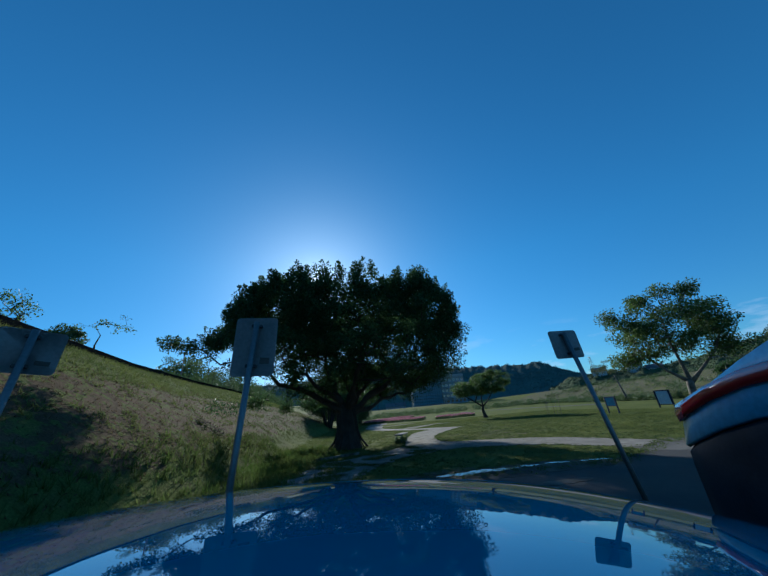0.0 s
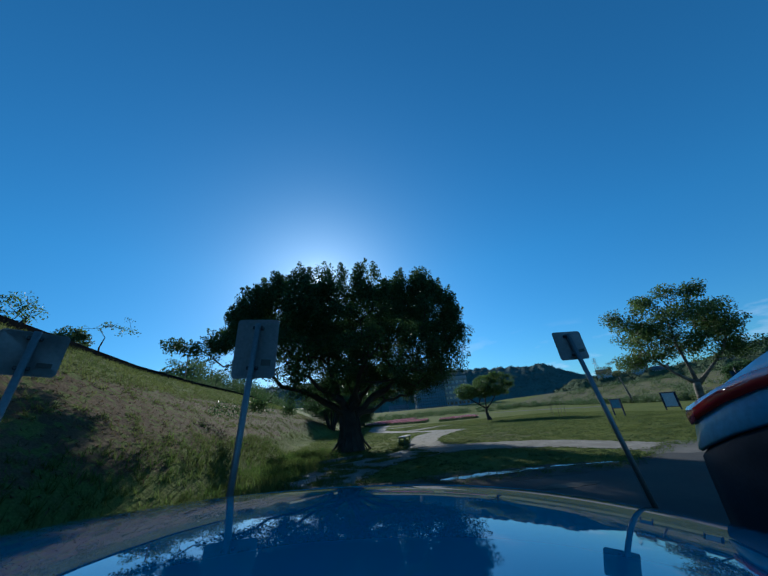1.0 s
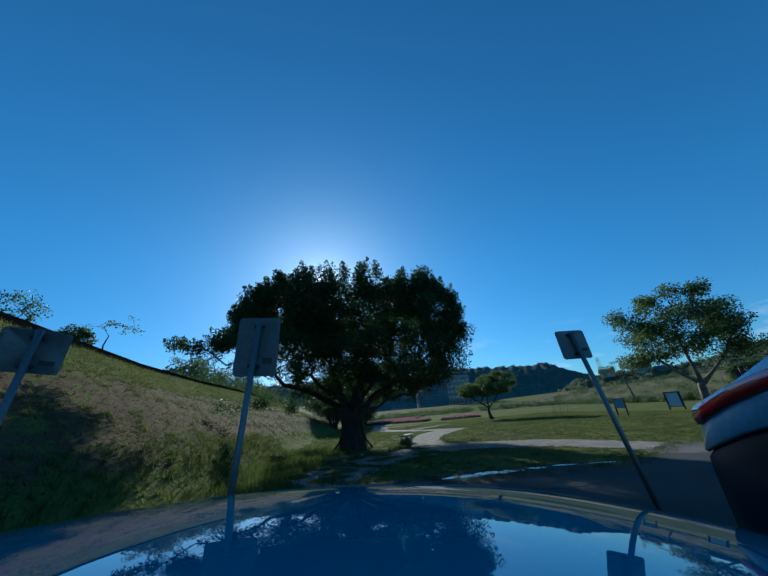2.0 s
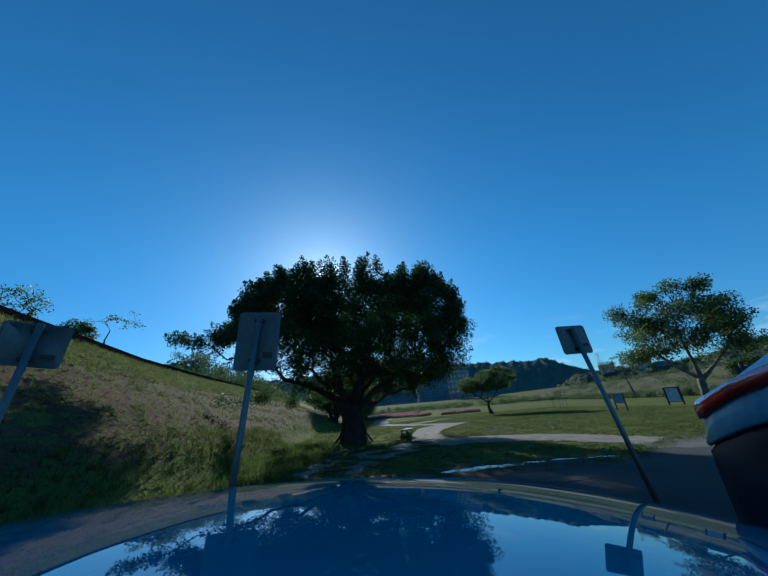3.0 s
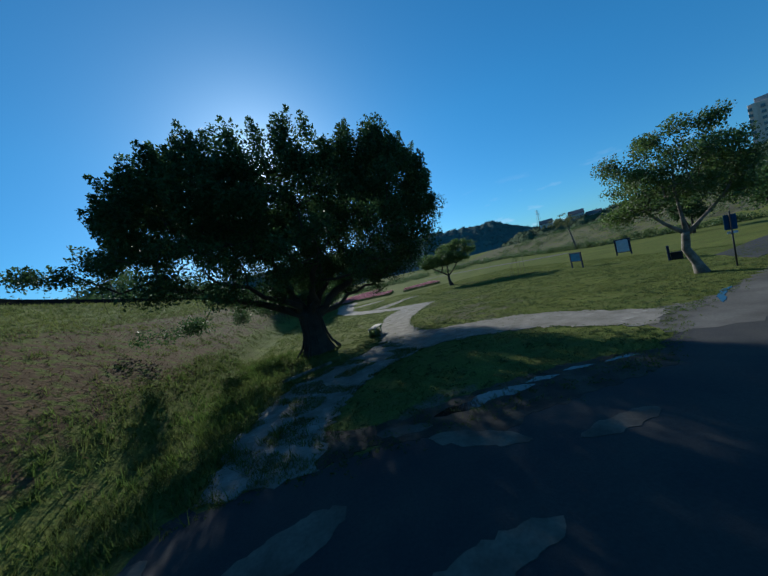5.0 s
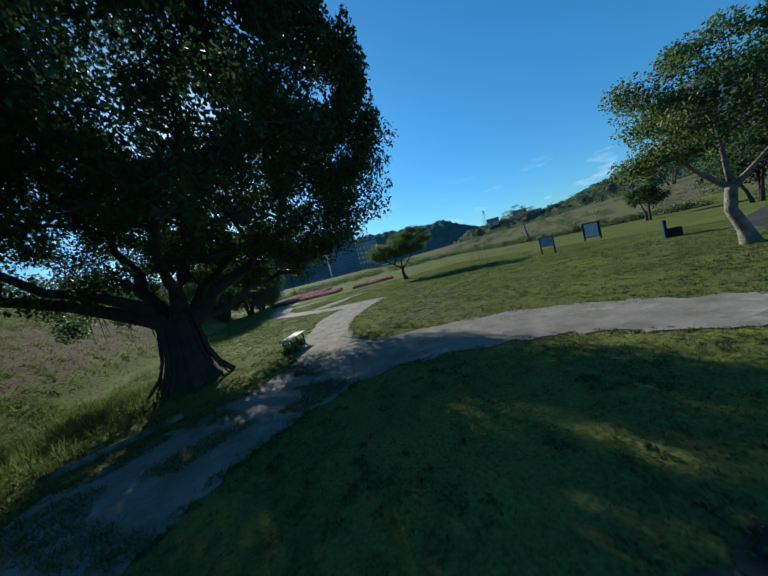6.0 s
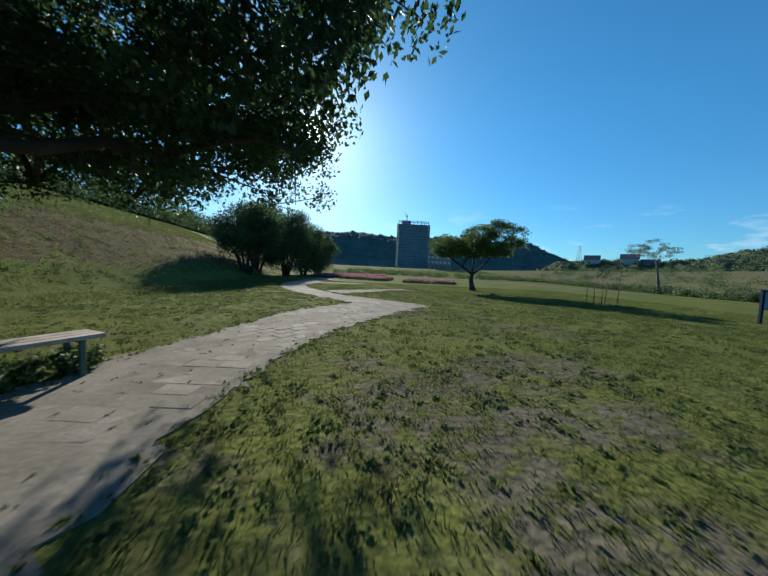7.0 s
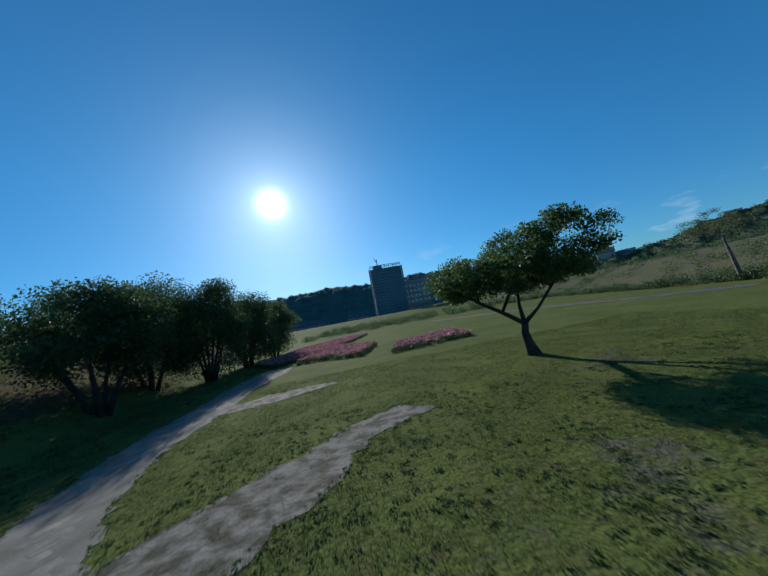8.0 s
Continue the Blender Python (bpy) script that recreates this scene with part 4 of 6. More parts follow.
rg = np.random.default_rng(3)
thin_tree("yellowing_tree", "slender pale leaning tree with sparse yellowing leaves", (37.7, 51.4, gz(37.7, 51.4)), [(0.25, 0, -0.1), (-0.1, 0, 2.0), (-0.5, 0, 4.0)],
          blob_points(30, (-0.8, 0, 5.3), (2.9, 2.2, 1.2), rg, 0.3), "pale_bark", "leaf_yellow", 120, 0.55, 0.11, 31, 0.2)
for i, (x, y, dx, h) in enumerate(((-16.8, 16.6, 0.9, 2.3), (-19.0, 10.5, -0.5, 2.6), (-20.4, 31.0, 0.5, 2.2), (-22.5, 39.0, 0.4, 2.4), (-19.5, 26.0, 0.3, 1.8))):
    T = [np.array((dx * f + rg.normal() * 0.5, rg.normal() * 0.5, h * (0.72 + 0.3 * rg.random()))) for f in np.linspace(-0.6, 1.2, 11)]
    thin_tree("sparse_tree", "thin wind-bent tree with few leaves on the bank's crest", (x, y, gz(x, y)), [(0, 0, -0.1), (-0.1, 0, h * 0.3), (0.1 * dx, 0, h * 0.55)], T,
              "bark", "leaf_mid", 16, 0.38, 0.13, 70 + i, 0.06)


def hedge_mass(name, label, category, pts, mat, count, spread, size, seed, group="", kind=""):
    """A bushy strip of foliage clumps along points (x, y, height)."""
    rng = np.random.default_rng(seed)
    C, S = [], []
    for x, y, h in pts:
        for k in range(5):
            f = rng.random()
            C.append((x + rng.normal() * spread * 0.6, y + rng.normal() * spread * 0.6, gz(x, y) + h * f))
            S.append(spread * (1.1 - 0.45 * f))
    V, F = leaf_cloud(C, np.array(S), count, size, rng, 0.8)
    return tagged(fast(name, V, F, M[mat]), label, category, group, kind)


# wooded strip behind the crest of the bank, hedge along the far lawn, scrub on the embankment
hedge_mass("crest_bushes", "dark bushes along the top of the bank", "bushes", [(crest_x(y) - 3.2 - 2.5 * rg.random(), y, 0.7 + 2.6 * smooth01((y - 26) / 34) * rg.uniform(0.6, 1.2)) for y in np.arange(4, 130, 0.9)], "shrub", 100, 1.2, 0.2, 81, kind="stuff")
bush_tree("crest_tree", "small bushy tree on top of the bank", (-17.2, 12.2, gz(-17.2, 12.2)), 2.3, 1.3, 77, "leaf_mid", 4, 22, 26, 0.12)
bush_tree("crest_tree", "low bushy tree behind the barrier on the bank", (-19.6, 17.0, gz(-19.6, 17.0)), 2.1, 1.4, 78, "shrub", 4, 70, 30, 0.13)
hedge_mass("bank_woods", "dark wooded strip beyond the bank", "woods", [(crest_x(y) - 6 - 5 * rg.random(), y, 4.2 * smooth01((y - 34) / 10) * rg.uniform(0.8, 1.35) + 1.2) for y in np.arange(36, 140, 0.8)], "shrub", 80, 2.0, 0.36, 86, kind="stuff")
hedge_mass("field_hedge", "low dark scrub along the far edge of the lawn", "bushes", [(x, y, rg.uniform(0.25, 0.9)) for x, y in [(np.interp(f, [0, 0.25, 0.5, 0.75, 1], [41, 37.5, 40, 47, 45]), np.interp(f, [0, 0.25, 0.5, 0.75, 1], [24, 46, 62, 90, 128])) for f in np.linspace(0, 1, 130)] if rg.random() > 0.3], "shrub", 95, 0.85, 0.16, 82, kind="stuff")
hedge_mass("meadow_scrub", "pale green scrub behind the flower beds", "bushes", [(x, 96 + 22 * rg.random(), rg.uniform(0.5, 1.5)) for x in np.arange(-8, 48, 0.8)], "shrub", 90, 1.3, 0.22, 83, kind="stuff")
hedge_mass("embankment_scrub", "scattered scrub on the grassy embankment", "bushes", [(rg.uniform(47, 76), rg.uniform(-5, 120), rg.uniform(0.2, 1.1)) for k in range(230)], "shrub", 36, 1.1, 0.2, 84, kind="stuff")


hedge_mass("bench_weeds", "dark weeds growing under the bench", "weeds", [(0.05 + 0.4 * f + 0.12 * rg.normal(), 18.5 + 1.1 * f, 0.22) for f in np.linspace(0, 1, 7)], "shrub", 60, 0.16, 0.07, 87, kind="stuff")


# ---- flower beds ----
def flower_bed(poly, label, seed):
    rng = np.random.default_rng(seed)
    t = thing("flower_bed", (poly[0][0], poly[0][1], gz(*poly[0])), label, "flower bed", "flower beds on the lawn")
    ox, oy = poly[0]
    P = np.array(poly, float)
    lo, hi = P.min(0), P.max(0)
    area = (hi - lo).prod()
    pts = rng.uniform(lo, hi, (int(area * 16), 2))
    pts = pts[inside(pts, poly)]
    C = np.c_[pts[:, 0] - ox, pts[:, 1] - oy, 0.16 + 0.16 * rng.random(len(pts))]
    V, F = leaf_cloud(C - (0, 0, 0.06), 0.26, 8, 0.16, rng, 0.6)
    fast("foliage", V, F, M["shrub"], t)
    row = (np.sin(pts[:, 1] * 4.2 + pts[:, 0] * 1.3) > -0.75)
    V, F = leaf_cloud(C[row] + (0, 0, 0.12), 0.2, 6, 0.11, rng, 0.35, aspect=0.9)
    fast("blossoms", V, F, M["pink"], t, label="dense pink blossoms")
    edge = []
    for p, q in zip(poly, poly[1:] + poly[:1]):
        n = max(2, int(math.dist(p, q) / 0.18))
        edge += [(p[0] + (q[0] - p[0]) * k / n - ox, p[1] + (q[1] - p[1]) * k / n - oy, 0.13) for k in range(n)]
    V, F = leaf_cloud(edge, 0.22, 16, 0.1, rng, 0.7)
    fast("border_hedge", V, F, M["leaf_dark"], t, label="low clipped dark hedge border")
    return t


flower_bed([(-5.6, 58.5), (-2.9, 54.2), (-1.6, 56.0), (0.2, 61), (3.4, 70), (5.6, 80), (1.0, 80), (-3.8, 70)], "long bed of pink flowers with a dark hedge border", 91)
flower_bed([(-0.9, 53.6), (1.0, 53.3), (4.5, 51.0), (5.9, 57.6), (1.8, 64), (-0.2, 58)], "bed of pink flowers beside the path", 92)
flower_bed([(6.7, 49.2), (8.8, 49.7), (12.9, 50.6), (13.4, 57), (7.6, 54)], "bed of pink and pale flowers on open lawn", 93)


# ---- boulders and rail in front of the cars ----
def boulder(loc, size, seed, label):
    rng = random.Random(seed)
    bm = bmesh.new()
    bmesh.ops.create_icosphere(bm, subdivisions=3, radius=1.0)
    off = Vector((seed * 3.1, seed * 1.7, 0))
    for v in bm.verts:
        p = v.co.copy()
        q = Vector([math.copysign(abs(c) ** 0.36, c) for c in p])
        k = 0.96 + 0.2 * noise.noise(p * 1.3 + off) + 0.07 * noise.noise(p * 4 + off)
        v.co = Vector((q.x * size[0], q.y * size[1], q.z * size[2])) * k
    t = part("boulder", bm, M["rock"], None, smooth=True)
    t.location = loc
    t.rotation_euler = (0, 0, rng.uniform(-0.2, 0.2))
    return tagged(t, label, "boulder", "boulders edging the car park")


boulder((-2.75, 3.0, 0.08), (0.66, 0.42, 0.32), 1, "long dark boulder in weeds beside a steel rail")
boulder((-0.4, 3.1, 0.08), (0.5, 0.36, 0.32), 2, "dark squarish boulder holding the rail's end")
boulder((1.68, 3.62, 0.08), (0.46, 0.36, 0.35), 3, "dark boulder with a pale chipped top")
chip = boulder((1.8, 3.6, 0.42), (0.15, 0.11, 0.02), 9, "pale chipped stone lying on a dark boulder")
chip.data.materials[0] = M["concrete"]
boulder((4.3, 3.9, 0.12), (0.5, 0.4, 0.34), 4, "dark boulder in tall weeds")
boulder((-5.0, 3.0, 0.12), (0.5, 0.4, 0.34), 5, "dark boulder at the bank's foot")


def rail(a, b, label):
    t = tubes("steel_rail", [([a, b], [0.03, 0.03])], M["galvanised"], None, 12)
    return tagged(t, label, "rail", "rails between boulders")


rail((-2.2, 2.98, 0.35), (-0.8, 3.04, 0.385), "galvanised pipe rail fixed between two boulders")
rail((-4.6, 2.95, 0.38), (-3.3, 2.98, 0.40), "galvanised pipe rail running into a boulder")
rail((4.7, 3.95, 0.40), (7.2, 4.3, 0.40), "galvanised pipe rail beside the lane")


# ---- signs seen from behind ----
def post_sign(base, lean_x, lean_y, pole_h, w, h, z0, label, turn=0.0, plate_tilt=0.0):
    """A round post with a plate clamped to its far side."""
    t = thing("road_sign", base, label, "sign", "signs at the car park", rz=turn, rx=lean_x, ry=lean_y)
    tubes("post", [([(0, 0, -0.3), (0, 0, pole_h)], [0.03, 0.03])], M["galvanised"], t, 14)
    bm = bmesh.new()
    pts = []
    for cx, cz, a0 in ((w / 2 - 0.04, h / 2 - 0.04, 0), (-w / 2 + 0.04, h / 2 - 0.04, 90), (-w / 2 + 0.04, -h / 2 + 0.04, 180), (w / 2 - 0.04, -h / 2 + 0.04, 270)):
        for k in range(5):
            a = radians(a0 + 22.5 * k)
            pts.append((cx + 0.04 * math.cos(a), 0.0, cz + 0.04 * math.sin(a)))
    f = bm.faces.new([bm.verts.new(p) for p in pts])
    bmesh.ops.solidify(bm, geom=[f], thickness=0.004)
    bmesh.ops.transform(bm, matrix=pose(0, 0.055, z0 + h / 2, 0, plate_tilt, 0), verts=bm.verts[:])
    plate = part("plate", bm, M["plate"], t, "bare aluminium back of the sign plate")
    for dz in (0.16, 0.84):
        part("clamp", box_bm(0, 0.03, z0 + h * dz, 0.11, 0.05, 0.035, 0.006), M["dark_metal"], t, "dark steel clamp")
    part("channel", box_bm(0, 0.042, z0 + h * 0.5, 0.035, 0.022, h * 0.78, 0.004), M["galvanised"], t)
    part("sticker", box_bm(w * 0.28, 0.0485, z0 + h * 0.26, w * 0.22, 0.002, h * 0.1, 0), M["lane"], t, "faded maker's sticker")
    return t


post_sign((-1.79, 3.0, 0), 2.2, 5.2, 2.70, 0.44, 0.63, 2.13, "tall sign on a steel post seen from behind", 8, -2.5)
post_sign((2.78, 4.0, 0), -4, -6.5, 2.52, 0.46, 0.41, 2.16, "leaning sign post with a square plate seen from behind", 9.7, 6)
post_sign((-3.8, 2.55, 0), 4.6, 3.9, 2.70, 0.48, 0.41, 2.29, "sign on a steel post before the grassy bank", 50, 0)


def lane_sign():
    t = thing("lane_sign", (15.1, 13.9, 0), "blue sign board on a thin post by the lane", "sign", rz=-42, ry=1.5)
    tubes("post", [([(0, 0, -0.2), (0, 0, 2.25)], [0.03, 0.03])], M["dark_metal"], t, 10)
    part("panel", box_bm(0, 0.05, 1.8, 0.36, 0.03, 0.62, 0.01), M["blue_sign"], t, "dark blue sheet panel")
    part("strip", box_bm(0.02, 0.04, 1.38, 0.30, 0.02, 0.1, 0.004), M["board_face"], t, "pale strip under the panel")


lane_sign()


def notice_board(a, b, z0, z1, face, label):
    """Two timber posts with a framed panel between them."""
    ax, ay = a
    bx, by = b
    ln, ang = math.dist(a, b), math.degrees(math.atan2(by - ay, bx - ax))
    t = thing("notice_board", ((ax + bx) / 2, (ay + by) / 2, gz(ax, ay)), label, "notice board", "notice boards on the lawn", rz=ang)
    for s in (-1, 1):
        part("post", box_bm(s * ln / 2, 0, z1 / 2 - 0.1, 0.09, 0.09, z1 + 0.2, 0.008), M["board_wood"], t)
    part("panel", box_bm(0, 0, (z0 + z1) / 2, ln - 0.1, 0.05, z1 - z0 - 0.06, 0.006), M["board_wood"], t)
    part("sheet", box_bm(0, 0.029, (z0 + z1) / 2, ln - 0.2, 0.006, z1 - z0 - 0.16, 0.002), M[face], t)
    part("sheet", box_bm(0, -0.029, (z0 + z1) / 2, ln - 0.2, 0.006, z1 - z0 - 0.16, 0.002), M[face], t)
    part("cap", box_bm(0, 0, z1 - 0.02, ln + 0.14, 0.12, 0.05, 0.01), M["board_wood"], t)
    return t


notice_board((17.75, 26.6), (17.65, 25.3), 0.5, 1.26, "blue_sign", "low dark blue notice board on two posts")
notice_board((22.85, 27.6), (23.1, 26.45), 0.18, 1.38, "board_face", "framed notice board with a pale faded sheet")


def bench():
    a, b = (0.1, 18.4), (0.6, 19.65)
    ln, ang = math.dist(a, b), math.degrees(math.atan2(b[1] - a[1], b[0] - a[0]))
    t = thing("bench", ((a[0] + b[0]) / 2, (a[1] + b[1]) / 2, 0), "backless park bench with pale planks beside the path", "bench", rz=ang)
    for k in range(3):
        part("plank", box_bm(0, (k - 1) * 0.135, 0.43, ln, 0.125, 0.045, 0.008), M["bench_top"], t, "weathered pale plank")
    for s in (-1, 1):
        for q in (-1, 1):
            part("leg", box_bm(s * (ln / 2 - 0.2), q * 0.15, 0.2, 0.05, 0.05, 0.42, 0.006), M["bench_leg"], t, "dark green steel leg")
        part("crossbar", box_bm(s * (ln / 2 - 0.2), 0, 0.39, 0.05, 0.36, 0.035, 0.005), M["bench_leg"], t)


bench()


def lawn_seat():
    t = thing("block_chair", (18.1, 18.8, 0), "dark block chair with an upright back on the lawn", "chair", rz=-48)
    part("back", box_bm(-0.22, 0, 0.42, 0.12, 0.42, 0.86, 0.02), M["board_wood"], t)
    part("block", box_bm(0.1, 0, 0.2, 0.5, 0.42, 0.44, 0.03), M["rock"], t)


lawn_seat()


def stakes():
    for i, (x, y, h, lx) in enumerate(((15.6, 32.6, 1.15, 0.02), (16.5, 32.4, 1.3, 0.09), (16.3, 31.3, 1.9, 0.08), (15.3, 31.6, 1.2, -0.02))):
        t = tubes("garden_stake", [([(0, 0, -0.2), (lx, 0, h)], [0.02, 0.016])], M["stake"], None, 8)
        t.location = (x, y, gz(x, y))
        tagged(t, "thin weathered wooden stake standing in the lawn", "stake", "stakes on the lawn")
    rng = np.random.default_rng(7)
    thin_tree("sapling", "thin staked sapling on the lawn", (16.0, 32.0, 0.0), [(0, 0, -0.1), (0.05, 0, 0.7), (0, 0, 1.4)], [(rng.normal() * 0.2, rng.normal() * 0.2, 1.4 + 0.5 * rng.random()) for k in range(8)], "bark", "leaf_mid", 8, 0.3, 0.1, 8, 0.02)


stakes()


def street_lamp(x, y, h, arm, label):
    t = thing("street_lamp", (x, y, gz(x, y)), label, "street lamp")
    tubes("pole", [([(0, 0, -0.2), (0, 0, h * 0.5), (0, 0, h)], [0.09, 0.075, 0.055])], M["galvanised"], t, 12)
    tubes("arm", [([(0, 0, h - 0.05), (arm * 0.5, 0.3, h + 0.1), (arm, 0.6, h + 0.12)], [0.045, 0.04, 0.035])], M["galvanised"], t, 10)
    part("lamp_head", box_bm(arm, 0.6, h + 0.1, 0.6, 0.2, 0.1, 0.03), M["galvanised"], t)


street_lamp(41.5, 24.4, 4.5, -2.2, "pale street lamp with a long arm by the lane")


def crest_barrier():
    """Low dark barrier along the top of the bank."""
    t = thing("crest_barrier", (0, 0, 0), "low dark barrier along the top of the bank", "barrier")
    V, F = [], []
    ys = np.arange(0, 70, 2.0)
    for k, y in enumerate(ys):
        x = float(crest_x(y)) + 0.1
        z = gz(x, y)
        part("post", box_bm(x, y, z + 0.05, 0.09, 0.09, 0.42, 0.01), M["barrier"], t)
        V += [(x - 0.05, y, z - 0.1), (x + 0.05, y, z - 0.1), (x + 0.05, y, z + 0.27), (x - 0.05, y, z + 0.27)]
        if k:
            a = 4 * (k - 1)
            F += [(a + i, a + (i + 1) % 4, a + 4 + (i + 1) % 4, a + 4 + i) for i in range(4)]
    F += [(3, 2, 1, 0), tuple(len(V) - 4 + i for i in range(4))]
    fast("beam", V, F, M["barrier"], t)


crest_barrier()
up = tubes("utility_pole", [([(0, 0, -0.3), (0, 0, 4.2)], [0.08, 0.06])], M["stake"], None, 8)
up.location = (-24.0, 35.0, gz(-24.0, 35.0))
tagged(up, "thin utility pole beyond the bank", "pole")


def kerb(a, b, label):
    """A low concrete edging strip between two points."""
    ln, ang = math.dist(a, b), math.degrees(math.atan2(b[1] - a[1], b[0] - a[0]))
    k = part("kerb", box_bm(0, 0, 0, ln, 0.07, 0.14, 0.01), M["worn"], None)
    k.matrix_world = pose((a[0] + b[0]) / 2, (a[1] + b[1]) / 2, gz(*a) + 0.03, 0, 0, ang)
    return tagged(k, label, "kerb", kind="structure")


kerb((-3.45, 14.1), (-1.75, 15.2), "low pale concrete kerb beside the shaded path")


# ---- the car the camera starts from: tail towards the lawn ----
CAR_X = -0.452
TAIL_Y = 0.662   # rear edge of the roof


def roof_z(x, y):
    w = x - CAR_X
    return 1.559 - 0.0987 * w * w - 0.0574 * w ** 4 - 0.006 * y - (0.1125 if y > 0 else 0.02) * y * y


def tail_y(x):
    """The rear edge is bowed in plan."""
    return TAIL_Y - 0.0553 * (x - CAR_X) ** 2


def sheet(name, fn, nu, nv, mat, parent, label="", thick=0.0, smooth=True):
    """A grid patch from a function of u and v in 0 to 1, given a thickness."""
    bm = bmesh.new()
    vs = [[bm.verts.new(fn(u / nu, v / nv)) for u in range(nu + 1)] for v in range(nv + 1)]
    for v in range(nv):
        for u in range(nu):
            bm.faces.new((vs[v][u], vs[v][u + 1], vs[v + 1][u + 1], vs[v + 1][u]))
    bmesh.ops.recalc_face_normals(bm, faces=bm.faces[:])
    if thick:
        bmesh.ops.solidify(bm, geom=bm.faces[:], thickness=thick)
    return part(name, bm, mat, parent, label, smooth)


def wheel(parent, x, y, r, w):
    side = 1 if x > 0 else -1
    V, F = [], []
    prof = [(r * 0.62, -w / 2), (r * 0.93, -w / 2), (r, -w * 0.36), (r, w * 0.36), (r * 0.93, w / 2), (r * 0.62, w / 2)]
    n = 28
    for k in range(n):
        a = 2 * math.pi * k / n
        V += [(x + q, y + p * math.cos(a), r + p * math.sin(a)) for p, q in prof]
    for k in range(n):
        for i in range(6):
            F.append((k * 6 + i, k * 6 + (i + 1) % 6, ((k + 1) % n) * 6 + (i + 1) % 6, ((k + 1) % n) * 6 + i))
    t = fast("wheel", V, F, M["tyre"], parent, True)
    rods = [([(x + side * w * 0.3, y, r), (x + side * w * 0.3, y + 0.6 * r * math.cos(a), r + 0.6 * r * math.sin(a))], [0.05, 0.035]) for a in np.linspace(0, 2 * math.pi, 6)[:-1]]
    tubes("rim", rods, M["rim"], t, 6)


def loft(sections, name, mat, parent, label="", smooth=True):
    """A shell through rings of equal point count, closed at both ends."""
    V, F = [], []
    n = len(sections[0])
    for s in sections:
        V += s
    for i in range(len(sections) - 1):
        for k in range(n):
            k2 = (k + 1) % n
            F.append((i * n + k, i * n + k2, (i + 1) * n + k2, (i + 1) * n + k))
    F += [tuple(range(n))[::-1], tuple((len(sections) - 1) * n + k for k in range(n))]
    return fast(name, V, F, mat, parent, smooth, label)


def ring(cx, y, half, z0, z1, round_top=0.12, round_low=0.06, n=5):
    pts = []
    for sx, sz, r in ((1, 1, round_top), (-1, 1, round_top), (-1, -1, round_low), (1, -1, round_low)):
        zc, xc = (z1 - r if sz > 0 else z0 + r), sx * (half - r)
        a0 = {(1, 1): 0, (-1, 1): 90, (-1, -1): 180, (1, -1): 270}[(sx, sz)]
        for k in range(n):
            a = radians(a0 + 90 * k / (n - 1))
            pts.append((cx + xc + r * math.cos(a), y, zc + r * math.sin(a)))
    return pts


